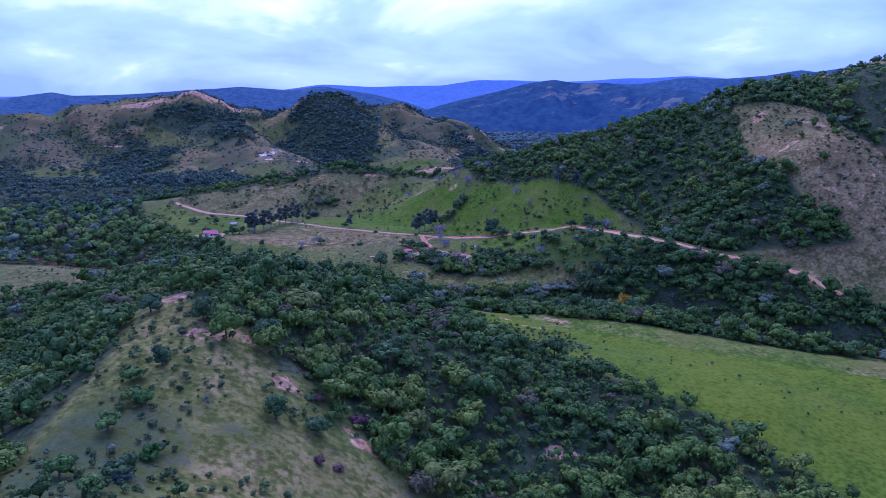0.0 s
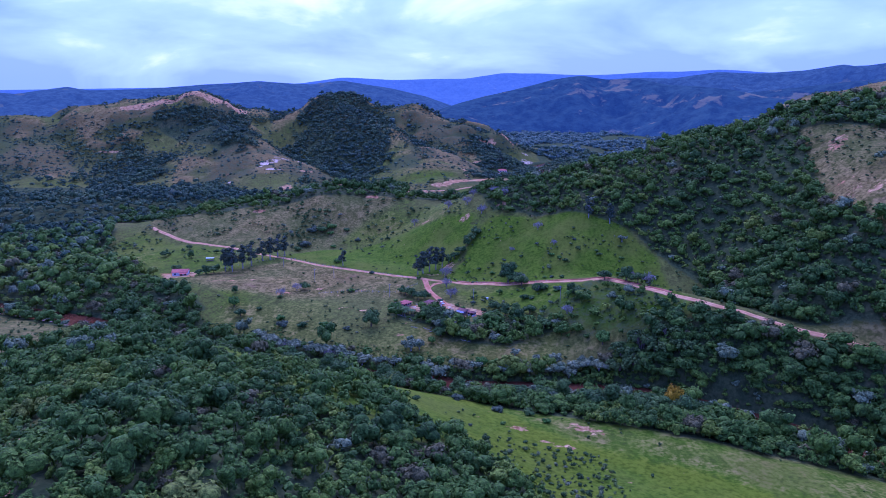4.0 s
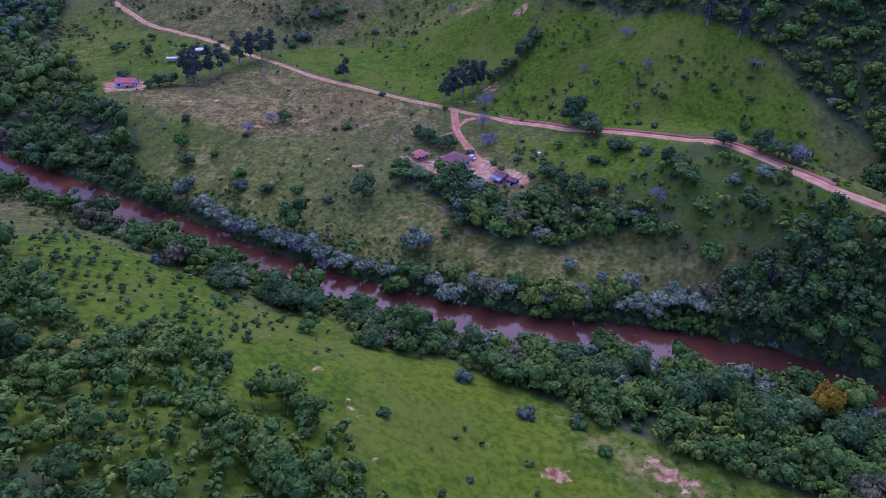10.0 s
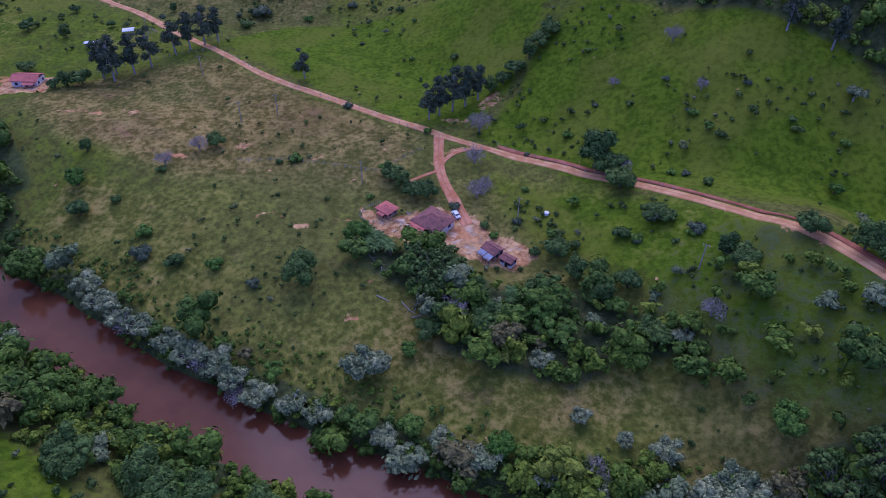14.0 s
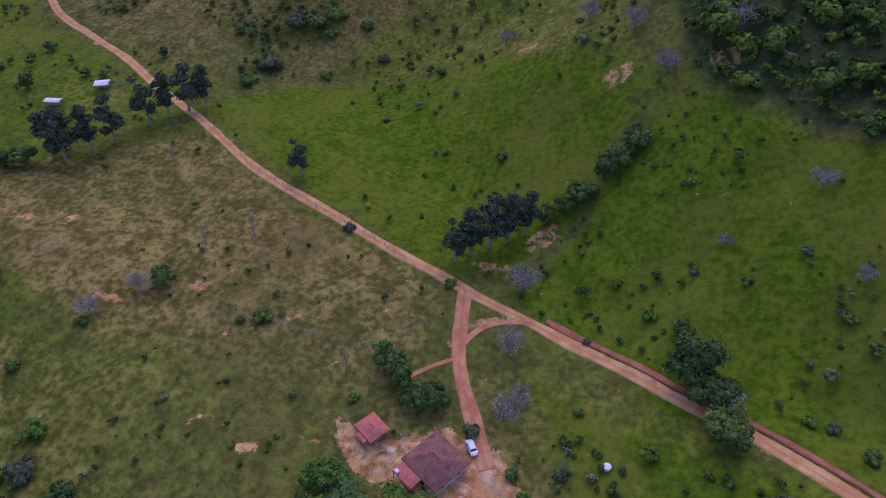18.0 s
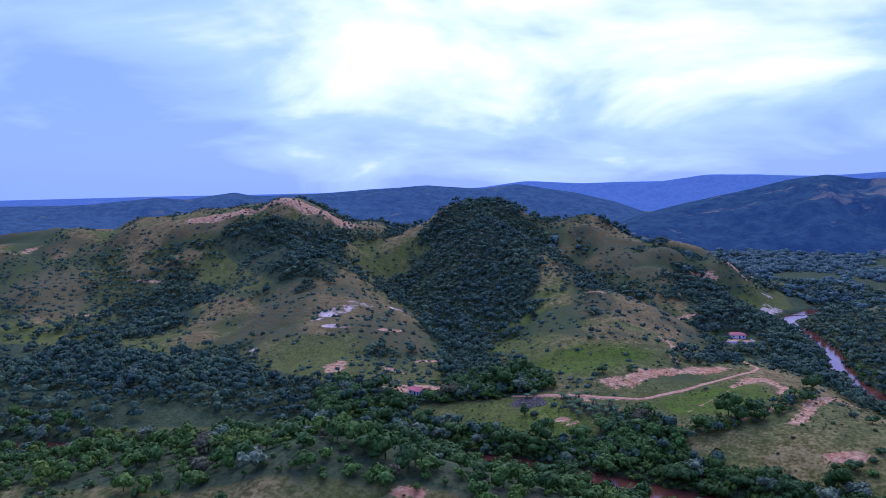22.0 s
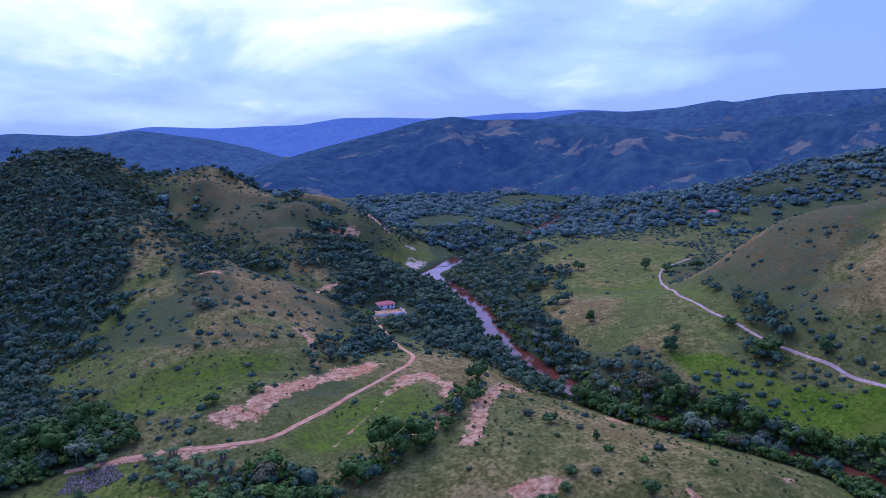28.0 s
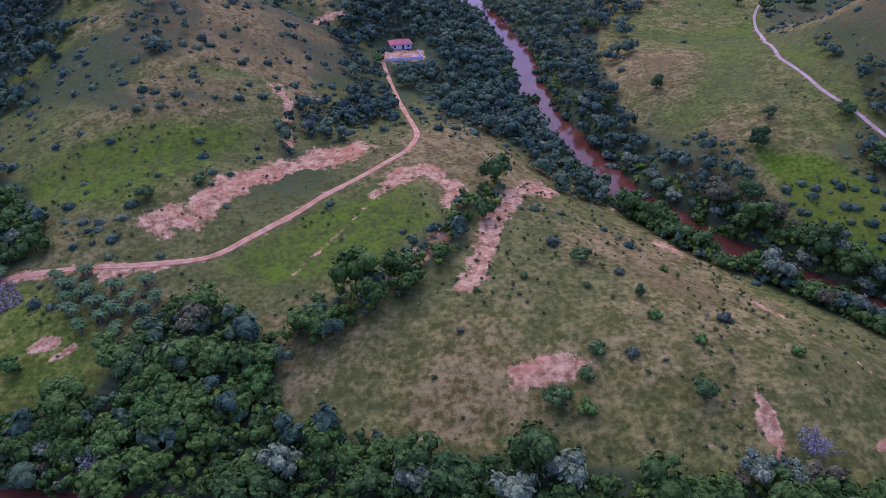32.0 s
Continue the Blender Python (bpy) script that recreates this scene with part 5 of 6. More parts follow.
row(BRIGHT, "fresh green trees", [(-123, 467, 2.9), (-29, 487, 2.0), (24, 463, 1.6), (29, 475, 1.6), (-30, 455, 3.2), (24, 431, 3.4), (41, 437, 2.4), (8, 433, 2.4), (-7, 419, 1.8), (-38, 409, 2.4), (76, 408, 3.4), (64, 397, 2.6), (-3, 400, 2.6), (-35, 356, 2.6),
                                  (18, 398, 2.8), (66, 500, 1.4), (98, 480, 1.8), (-67, 129, 2.2), (-64, 140, 1.8), (-56, 123, 1.6), (-67, 111, 2.2), (-58, 104, 2.0), (0, 823, 3.6), (-14, 810, 4.0), (-22, 803, 4.0), (10, 815, 3.6), (57, 756, 2.6), (-47, 811, 2.6), (-52, 828, 2.2), (-58, 820, 2.0), (46, 1036, 2.6)], 1.28)
row(PALE, "silvery riverside trees", [(-17, 413, 4.2), (-13, 414, 2.8), (53, 402, 3.0), (44, 404, 1.9), (34, 408, 2.0), (14, 394, 3.4), (24, 420, 2.4), (56, 428, 2.2), (-98, 428, 3.6), (-90, 423, 3.8), (-84, 420, 3.2), (-76, 417, 3.6), (-67, 414, 3.4),
                                     (-60, 411, 3.6), (-53, 409, 3.8), (-47, 406, 3.2), (-40, 403, 3.4), (-31, 401, 3.0), (-24, 400, 2.8), (62, 394, 4.0), (67, 397, 3.8), (72, 393, 4.0), (58, 391, 3.0), (40, 392, 2.6), (28, 393, 2.8),
                                     (5, 397, 3.0), (-8, 397, 2.8), (104, 352, 3.8), (112, 352, 4.0), (122, 348, 3.8), (84, 362, 2.8), (30, 367, 2.6), (56, 366, 2.8), (-38, 805, 2.6), (-30, 802, 2.6), (-48, 806, 2.8), (-20, 798, 2.8), (-58, 808, 2.6),
                                     (118, 778, 3.4), (124, 775, 3.4), (33, 759, 3.2), (40, 758, 3.4), (46, 757, 3.0), (80, 750, 2.8), (150, 905, 2.8), (146, 918, 2.8), (142, 932, 3.0), (160, 890, 2.8), (112, 945, 2.8), (110, 970, 3.0),
                                     (140, 965, 3.0), (138, 985, 3.0), (178, 862, 2.8), (190, 848, 2.8), (92, 540, 2.8), (104, 506, 2.6)], 1.28)
row(BARE, "leafless grey trees", [(-3, 513, 4.0), (-2, 495, 3.4), (-92, 489, 2.8), (-99, 479, 2.8), (42, 488, 3.2), (39, 526, 1.8), (64, 514, 2.0), (97, 448, 3.2), (104, 438, 3.6), (-82, 418, 3.4), (-45, 403, 3.2), (38, 396, 2.8), (56, 536, 3.0), (10, 590, 3.6), (30, 588, 3.8),
                                  (14, 602, 3.4), (-30, 610, 3.0), (20, 572, 3.6), (36, 580, 4.0), (-4, 604, 3.4), (-24, 797, 3.4), (131, 781, 3.6), (96, 743, 3.2), (108, 737, 3.4), (62, 433, 2.8), (2, 430, 3.6), (1, 479, 3.4), (-17, 765, 3.2), (-56, 409, 3.4), (3, 483, 2.6)], 1.3)
row([GOLD], "flowering trees", [(95, 354, 3.3, 2.5)], 1.2)
row(CANES, "bamboo clumps", [(-9, 446, 4.0), (-5, 442, 4.2), (-3, 447, 3.6), (-6, 438, 3.4), (84, 397, 4.6), (92, 399, 4.6), (98, 393, 4.6), (88, 390, 4.4), (104, 397, 4.4), (80, 391, 4.0), (108, 389, 4.0), (118, 1010, 3.6), (112, 1030, 3.6)], 1.12)
row([MUSA], "banana plants", [(-26, 455, 2.3), (-22, 454, 2.3), (-24, 451, 2.2), (-20, 451, 2.2), (16, 438, 2.2), (12, 433, 2.0), (-50, 858, 2.0), (-46, 855, 2.2), (-42, 859, 2.0), (-40, 851, 2.2), (-36, 847, 2.2), (-32, 853, 2.2), (-28, 848, 2.2), (-25, 843, 2.0), (-33, 842, 2.2),
                              (-44, 850, 2.0), (-24, 854, 2.0), (-20, 847, 2.0), (-38, 839, 2.0), (-29, 837, 2.0), (-70, 858, 2.0), (-66, 862, 2.0), (-22, 838, 2.2), (-30, 844, 2.2), (-42, 845, 2.2)], 1.15)
row([DEAD], "withered shrubs", [(-21, 164, 3.2), (-32, 164, 2.0), (-6, 165, 2.4), (-27, 140, 1.8), (-12, 165, 2.0), (-23, 141, 1.6), (-2, 177, 2.2)], 1.0)
row(BUSH, "shrubs on the pasture", [(-8, 324, 1.6), (24, 322, 1.0), (12, 313, 0.8), (31, 308, 0.9), (41, 330, 1.6), (23, 339, 2.2), (35, 339, 2.4), (-46, 308, 1.6), (-86, 375, 2.2), (-44, 328, 1.8), (-60, 358, 1.8), (7, 349, 2.4), (92, 812, 2.4), (110, 822, 1.8), (107, 842, 1.4), (96, 836, 1.2), (86, 798, 2.2), (100, 810, 1.6), (88, 806, 2.0),
                                    (118, 812, 1.6), (128, 820, 1.8), (72, 796, 1.4), (140, 806, 1.6), (92, 858, 2.2), (80, 842, 1.2), (66, 838, 1.0), (60, 824, 0.9), (52, 812, 0.9), (122, 846, 1.2), (-62, 838, 2.0), (-58, 830, 1.5), (62, 507, 1.6), (76, 512, 1.2), (88, 500, 1.4), (102, 494, 1.5), (54, 521, 1.2), (44, 516, 1.4), (26, 509, 1.7), (61, 508, 1.3), (69, 497, 1.8), (56, 487, 1.3), (60, 486, 1.3), (65, 480, 1.7),
                                    (-90, 596, 2.0), (-60, 575, 1.0), (-40, 585, 1.2), (-36, 560, 1.0), (-74, 610, 2.2), (-84, 622, 2.6), (-96, 616, 2.4), (-110, 622, 2.2), (-120, 610, 2.0), (30, 540, 1.2), (34, 520, 1.1), (120, 455, 1.8), (118, 478, 1.6), (-60, 489, 1.6), (-64, 487, 1.2), (-20, 510, 1.4), (14, 469, 1.4), (5, 467, 1.5), (8, 463, 1.3), (-5, 474, 1.7), (20, 457, 1.8), (15, 483, 1.1), (14, 501, 1.0), (55, 456, 1.1), (59, 458, 1.4), (46, 458, 1.3), (-99, 476, 1.7), (-31, 475, 1.2), (-23, 193, 1.6), (-33, 163, 1.4), (-56, 122, 1.6), (-56, 111, 1.8), (-6, 163, 1.8), (-20, 164, 1.8), (60, 459, 2.2), (42, 461, 2.5), (46, 459, 1.5), (67, 450, 2.4), (70, 447, 3.2), (33, 506, 2.2), (-111, 596, 4.0), (-103, 619, 4.4), (-96, 623, 3.8), (-111, 617, 3.6), (-114, 584, 3.0), (-92, 450, 2.3),
                                    (-89, 442, 3.0), (-78, 440, 2.8), (-66, 440, 2.2), (-53, 435, 1.8), (-107, 462, 1.7), (-78, 548, 2.6), (-51, 522, 1.6), (-19, 558, 1.8), (-59, 489, 2.0), (51, 466, 3.4)], 1.22)

rng = np.random.RandomState(5)


def prototypes(seed, many, lobes_n, count, leaf, trunk, clump=None):
    out = []
    for k in range(many):
        r = np.random.RandomState(seed + k)
        tall = 0.5 + 0.6 * r.random()
        lobes = lobe_set(r, lobes_n, 0.55, tall, 0.46, 0.8, 0.4, 0.6 if trunk else 0.0) if lobes_n else [(0, 0, 0.15, 1.0, 0.85)]
        if clump:
            lobes = [(clump * r.normal(), clump * r.normal(), 0.15 + 0.45 * r.random(), 0.5 + 0.3 * r.random(), 0.9) for _ in range(3)]
        bits = [cores(r, lobes, 0.84, trunk)]
        if count:
            bits.append(sprays(r, lobes, count, leaf))
        if trunk:
            bits.append(rod((0, 0, -0.6), (0, 0, 0.7), 0.06, 0.04, 4))
        out.append(joined(bits))
    return out


def stamp(name, label, category, spots, models, material):
    """Joins many plants into one object; spots: x, y, radius, stretch, tone."""
    spots = np.asarray(spots, float)
    z = ground_z(spots[:, 0], spots[:, 1])
    which = rng.randint(len(models), size=len(spots))
    turn = rng.random(len(spots)) * 2 * math.pi
    vs, fs, tones, n = [], [], [], 0
    for k, (v, f) in enumerate(models):
        me = np.nonzero(which == k)[0]
        if not len(me):
            continue
        c, s = np.cos(turn[me])[:, None], np.sin(turn[me])[:, None]
        r, up = spots[me, 2][:, None], spots[me, 3][:, None]
        x = (v[:, 0] * c - v[:, 1] * s) * r + spots[me, 0][:, None]
        y = (v[:, 0] * s + v[:, 1] * c) * r + spots[me, 1][:, None]
        h = v[:, 2] * r * up + z[me][:, None] - 0.15
        vs.append(np.stack([x, y, h], -1).reshape(-1, 3))
        fs.append((f[None] + (np.arange(len(me)) * len(v))[:, None, None]).reshape(-1, 3) + n)
        tones.append(np.repeat(spots[me, 4], len(v)))
        n += len(me) * len(v)
    me = tri_mesh(name, np.concatenate(vs), np.concatenate(fs), material)
    attribute(me, "tone", np.concatenate(tones))
    return tagged(new(name, me), label, category, kind="stuff")


def scatter(box, gap):
    """Uneven places over a rectangle."""
    x0, y0, x1, y1 = box
    nx, ny = int((x1 - x0) / gap), int((y1 - y0) / gap)
    i, j = np.meshgrid(np.arange(nx), np.arange(ny))
    x = x0 + (i.ravel() + 0.5 * (j.ravel() % 2) + rng.uniform(-0.42, 0.42, nx * ny)) * gap
    y = y0 + (j.ravel() + rng.uniform(-0.42, 0.42, nx * ny)) * gap
    return x, y


KEEP_OFF = [[(38, 1026), (42, 1066), (76, 1070), (80, 1028)], SOUTH_FIELD, YARD, LAWN, PLOT, LAKE, RED_CUT] + FAR_YARDS


def clear(x, y, road=3.6, water=7.4, keep_off=KEEP_OFF):
    ok = along(x, y, RIVER)[0] > water - 2.2 * (y > 880)
    for line in (ROAD, DRIVE, TRACK, EAST_ROAD, SIDE_TRACK):
        ok &= along(x, y, line)[0] > road
    for corners in keep_off:
        ok &= ~inside(x, y, corners)
    return ok


def wooded(x, y):
    """The share of crown cover at places of the plan."""
    out = np.zeros(len(x))
    swing = 9 + 62 * smooth((y - 850) / 150)
    wx, wy = x + swing * (fbm(x, y, 24, 3) - 0.5), y + swing * (fbm(x + 90, y, 24, 3) - 0.5)
    for corners, keep in WOODS:
        out = np.maximum(out, keep * inside(wx, wy, corners))
    (d,) = along(x, y, RIVER)
    south = (y < 384 - 0.42 * np.minimum(x, 0)) & (x > -150) & (x < 260)
    wide = np.where(south, np.where(x > -30, 31, 25), 17) + 10 * (fbm(x, y, 30, 2) - 0.5)
    wide = np.where((y > 735) & (y < 776) & (x > -120) & (x < 160), 0, wide)
    wide = np.where(y > 900, 30 + 26 * (fbm(x, y, 40, 2) - 0.5), wide)
    out = np.maximum(out, 0.92 * (d < wide))
    back = smooth((y - 850) / 60) * smooth((1500 - y) / 80)
    hollow = (height(x + 26, y) + height(x - 26, y) + height(x, y + 26) + height(x, y - 26)) / 4 - height(x, y)
    out = np.maximum(out, back * np.clip(0.14 + 0.30 * hollow + 1.5 * (fbm(x, y, 46, 4) - 0.5), 0, 0.85) * ~inside(x, y, MEADOW) * ~inside(x, y, EAST_HILL) * ~inside(x, y, PENINSULA))
    for corners in LIGHT_SLOPES + BROWN_SLOPES + [UPSLOPE]:
        out[inside(wx, wy, corners)] *= 0.35
    for corners in FAR_FIELDS:
        out[inside(wx, wy, corners)] *= 0.06
    out[inside(x + 14 * (fbm(x, y, 12, 2) - 0.5), y + 14 * (fbm(x, y + 60, 12, 2) - 0.5), OPEN_CREST)] = 0.2
    out[inside(x, y, BARE_SLOPE)] = 0.16
    # bushy edge between the woods and the field
    out[inside(wx, wy, BUSHY_EDGE)] *= 0.8
    left = (x < -88) & (y < 262)
    out[left] *= 0.85
    return out


def woods(name, label, box, gap, radius, models, material, pale=0.03, far=False, need=0.0, dim=1.0):
    x, y = scatter(box, gap)
    patch = fbm(x, y, 26, 3)
    ok = clear(x, y) & (wooded(x, y) * (1.12 - 0.5 * need) > rng.random(len(x)) * 0.8 + 0.45 * patch)
    x, y = x[ok], y[ok]
    big = np.array([q for q in taken if q[2] > 2.0])
    free = np.ones(len(x), bool)
    for bx, by, br in big:
        free &= np.hypot(x - bx, y - by) > br * 0.75
    x, y = x[free], y[free]
    r = radius * (0.42 + 1.15 * rng.random(len(x)) ** 1.8)
    tone = np.clip(0.75 * fbm(x, y, 40, 2) + 0.5 * rng.random(len(x)) - 0.2, 0, 0.80) * dim
    if not far:
        grey = rng.random(len(x))
        tone = np.where(grey < 0.04, 0.86, tone)
        bank = along(x, y, RIVER)[0] < 18
        tone = np.where((grey > 1 - pale) | (bank & (grey > 0.87)), 0.93 + 0.07 * rng.random(len(x)), tone)
    return stamp(name, label, "woods", np.stack([x, y, r, rng.uniform(*((0.6, 1.1) if far else (0.75, 1.25)), len(x)), tone], 1), models, material)


NEAR_CROWNS = prototypes(200, 10, 3, 112, 0.135, True)
SIDE_CROWNS = prototypes(250, 8, 2, 50, 0.18, True)
MID_CROWNS = prototypes(300, 6, 1, 10, 0.25, False)
LOW_CROWNS = prototypes(350, 6, 0, 8, 0.3, False)
FAR_CROWNS = prototypes(400, 9, 0, 0, 0, False, 0.42)
woods("front_woods", "dense mixed green woods over the near hill", (-200, 60, 120, 410), 5.4, 3.9, NEAR_CROWNS, WOODLEAF, 0.004)
woods("valley_woods", "riverside woods with dark and silvery crowns", (-260, 330, 330, 478), 5.8, 4.0, NEAR_CROWNS, WOODLEAF, 0.05, dim=0.7)
woods("reach_woods", "dense dark trees along the lower river", (96, 225, 345, 402), 6.0, 4.6, NEAR_CROWNS, WOODLEAF, 0.05)
woods("belt_woods", "belt of dark trees below the cottage pasture", (-262, 455, -128, 572), 5.4, 4.0, SIDE_CROWNS, WOODLEAF, 0.03)
woods("hill_woods", "dense dark woods on the steep hillside", (0, 400, 300, 745), 6.2, 4.2, SIDE_CROWNS, WOODLEAF, 0.02)
woods("ridge_woods", "low woods over the ridge and its far slope", (-330, 640, 0, 775), 6.0, 3.9, SIDE_CROWNS, WOODLEAF, 0.02)
woods("bank_woods", "tall dark trees along the river bank", (-180, 735, 230, 900), 5.0, 4.7, NEAR_CROWNS, WOODLEAF, 0.04, dim=0.5)
woods("bend_woods", "tall dark trees round the river bend", (-390, 440, -215, 640), 6.2, 5.6, MID_CROWNS, WOODLEAF, 0.02)
woods("west_woods", "dark woods on the valley floor", (-620, 420, -260, 900), 7.4, 4.8, MID_CROWNS, SLOPELEAF_HAZED, 0.02)
woods("slope_woods", "wooded ravines and faces of the hills beyond", (-620, 800, 250, 1400), 4.9, 4.1, MID_CROWNS, SLOPELEAF_HAZED, 0.01)
woods("east_woods", "woods over the eastern hillside", (230, 300, 520, 760), 8.0, 4.8, MID_CROWNS, WOODLEAF, 0.01)
woods("far_woods", "distant woods across the valley", (-120, 1240, 760, 1900), 9.0, 6.0, FAR_CROWNS, FARLEAF_HAZED, far=True)


woods("range_woods", "woods over the distant slopes", (760, 1240, 1500, 1800), 11.0, 7.6, FAR_CROWNS, FARLEAF_HAZED, far=True)


def scrub(name, label, box, gap, radius, models, need, thin=0.38):
    """Scattered bushes where the ground is open."""
    x, y = scatter(box, gap)
    share = need(x, y) * smooth((fbm(x, y, 22, 3) - thin) * 5)
    ok = clear(x, y, 3.0, 8.0, [YARD] + FAR_YARDS) & (rng.random(len(x)) < share) & (wooded(x, y) < 0.5)
    x, y = x[ok], y[ok]
    r = radius * rng.uniform(0.35, 1.3, len(x)) ** 1.3
    return stamp(name, label, "bushes", np.stack([x, y, r, rng.uniform(0.6, 1.1, len(x)), rng.random(len(x)) ** 1.5], 1), models, SLOPELEAF_HAZED if models is LOW_CROWNS else SCRUB)


def shares(*zones, base=0.0):
    def need(x, y):
        out = np.full(len(x), base)
        for corners, share in zones:
            out[inside(x, y, corners)] = share
        return out
    return need


def undergrowth(name, label, box, gap, radius, material=WOODLEAF):
    """Low growth that fills the gaps between the crowns."""
    x, y = scatter(box, gap)
    ok = clear(x, y) & (wooded(x, y) > 0.3 + 0.5 * rng.random(len(x)))
    x, y = x[ok], y[ok]
    r = radius * rng.uniform(0.6, 1.35, len(x))
    tone = np.clip(0.9 * fbm(x, y, 30, 2) + 0.5 * rng.random(len(x)) - 0.25, 0, 0.78)
    return stamp(name, label, "undergrowth", np.stack([x, y, r, rng.uniform(0.7, 1.5, len(x)), tone], 1), UNDER, material)


UNDER = prototypes(450, 6, 1, 8, 0.34, False)
undergrowth("front_undergrowth", "low green growth beneath the woods", (-200, 60, 120, 410), 4.0, 2.0)
undergrowth("hill_undergrowth", "dark low growth beneath the hillside woods", (0, 380, 290, 745), 4.6, 2.3)
undergrowth("bank_undergrowth", "low growth under the riverside trees", (-180, 740, 230, 900), 3.4, 2.2)
undergrowth("slope_undergrowth", "dark low growth beneath the woods of the far slopes", (-480, 840, 130, 1345), 4.2, 2.3, SLOPELEAF_HAZED)
undergrowth("reach_undergrowth", "rank growth beneath the trees below the road", (60, 300, 330, 400), 3.4, 2.3)
BUSHES = prototypes(500, 6, 1, 16, 0.24, False)


def fringe(name, label, box, gap, radius, near, reach, share):
    """Rank growth along the water, thinning out up the bank."""
    x, y = scatter(box, gap)
    (d,) = along(x, y, RIVER)
    edge = near + reach * (0.35 + 1.1 * fbm(x, y, 18, 3))
    low_bank = (y > 720) & (y < 795 - 0.18 * (x + 110)) & (x < 200)
    ok = (d > near) & (d < edge) & (rng.random(len(x)) < np.where(low_bank, 0.14, share)) & clear(x, y, 3.0, near)
    x, y = x[ok], y[ok]
    tone = np.clip(0.9 * fbm(x, y, 14, 3) + 0.4 * rng.random(len(x)) - 0.2, 0, 0.78)
    return stamp(name, label, "bushes", np.stack([x, y, radius * rng.uniform(0.5, 1.5, len(x)), rng.uniform(0.6, 1.4, len(x)), tone], 1), BUSHES, WOODLEAF)


fringe("riverside_weeds", "rank green weeds and bushes along the lower river", (-200, 330, 180, 470), 2.2, 1.05, 7.6, 16, 0.8)
fringe("waterside_bushes", "dense bushes leaning over the river", (-180, 735, 230, 1100), 2.5, 1.7, 7.4, 9, 0.85)
scrub("pasture_scrub", "scattered bushes and tussocks on the pasture", (-260, 400, 140, 620), 2.9, 1.15, BUSHES,
      shares((WEST_PASTURE, 0.09), (LOW_PASTURE, 0.24), (NORTH_FIELD, 0.12), (EAST_FIELD, 0.36), (BELOW_ROAD, 0.85), (HOUSE_FIELD, 0.10), base=0.25))
scrub("slope_bushes", "dark bushes on the green slope below the road", (0, 395, 135, 560), 6.0, 2.3, BUSHES, shares((BELOW_ROAD, 0.6), (EAST_FIELD, 0.2)))
scrub("ridge_scrub", "bushes on the brown ridge", (-270, 570, 40, 680), 3.6, 2.2, BUSHES, shares((NORTH_FIELD, 0.05), (BROWN_HILL, 1.0), base=0.3), 0.44)
scrub("crest_scrub", "low bushes on the open crest", (-140, 20, 60, 310), 2.8, 1.35, BUSHES, shares((OPEN_CREST, 0.75), base=0.8), 0.30)
scrub("peninsula_scrub", "low bushes and tussocks on the dry hillside", (-120, 780, 240, 960), 2.3, 0.85, BUSHES, shares((PENINSULA, 0.30), (UPSLOPE, 0.25), (BANK_FIELD, 0.2), base=0.22))
scrub("field_scrub", "small tussocks in the green field", (-90, 160, 260, 390), 5.0, 0.9, BUSHES, shares((SOUTH_DRY, 0.05), (SOUTH_FIELD, 0.22)))
scrub("meadow_scrub", "green bushes scattered over the riverside meadow", (-135, 325, -35, 400), 3.4, 1.5, BUSHES, shares(([(-128, 372), (-100, 350), (-76, 332), (-42, 338), (-42, 366), (-73, 374), (-89, 378), (-128, 394)], 0.8)), 0.30)
scrub("slope_scrub", "scattered bushes on the far slopes", (-700, 850, 500, 1420), 5.2, 2.0, LOW_CROWNS, shares((MEADOW, 0.04), ([(-130, 860), (40, 930), (64, 1000), (30, 1070), (-60, 1090), (-150, 1000)], 0.4), *((c, 0.25) for c in LIGHT_SLOPES), *((c, 0.5) for c in BROWN_SLOPES), (UPSLOPE, 0.2), (EAST_HILL, 0.3), (PENINSULA, 0.05), ([(-40, 855), (-30, 882), (0, 905), (30, 932), (60, 940), (108, 922), (112, 895), (72, 838), (20, 838)], 0.08), base=1.0), 0.30)
scrub("bare_slope_scrub", "bushes on the eroded slope", (190, 340, 320, 560), 4.5, 1.7, BUSHES, shares((BARE_SLOPE, 0.9)), 0.3)

# ---- houses and farm things ----
def mesh_of(name, bm, material):
    me = bpy.data.meshes.new(name)
    bm.to_mesh(me)
    bm.free()
    me.materials.append(material)
    return me


def box(name, size, at, material, parent, label="", turn=(0, 0, 0), bevel=0.03):
    """A block with softened edges, its middle at a place in the parent's own space."""
    bm = bmesh.new()
    bmesh.ops.create_cube(bm, size=1, matrix=Matrix.Diagonal((*size, 1)))
    bmesh.ops.bevel(bm, geom=bm.edges[:], offset=min(bevel, min(size) * 0.3), segments=1, affect="EDGES")
    ob = part(name, mesh_of(name, bm, material), parent, label)
    ob.matrix_basis = pose(*at, *turn)
    return ob


def tube(name, r0, r1, length, at, material, parent, label="", turn=(0, 0, 0), sides=12):
    bm = bmesh.new()
    bmesh.ops.create_cone(bm, cap_ends=True, segments=sides, radius1=r0, radius2=r1, depth=length)
    ob = part(name, mesh_of(name, bm, material), parent, label)
    ob.matrix_basis = pose(*at, *turn)
    return ob


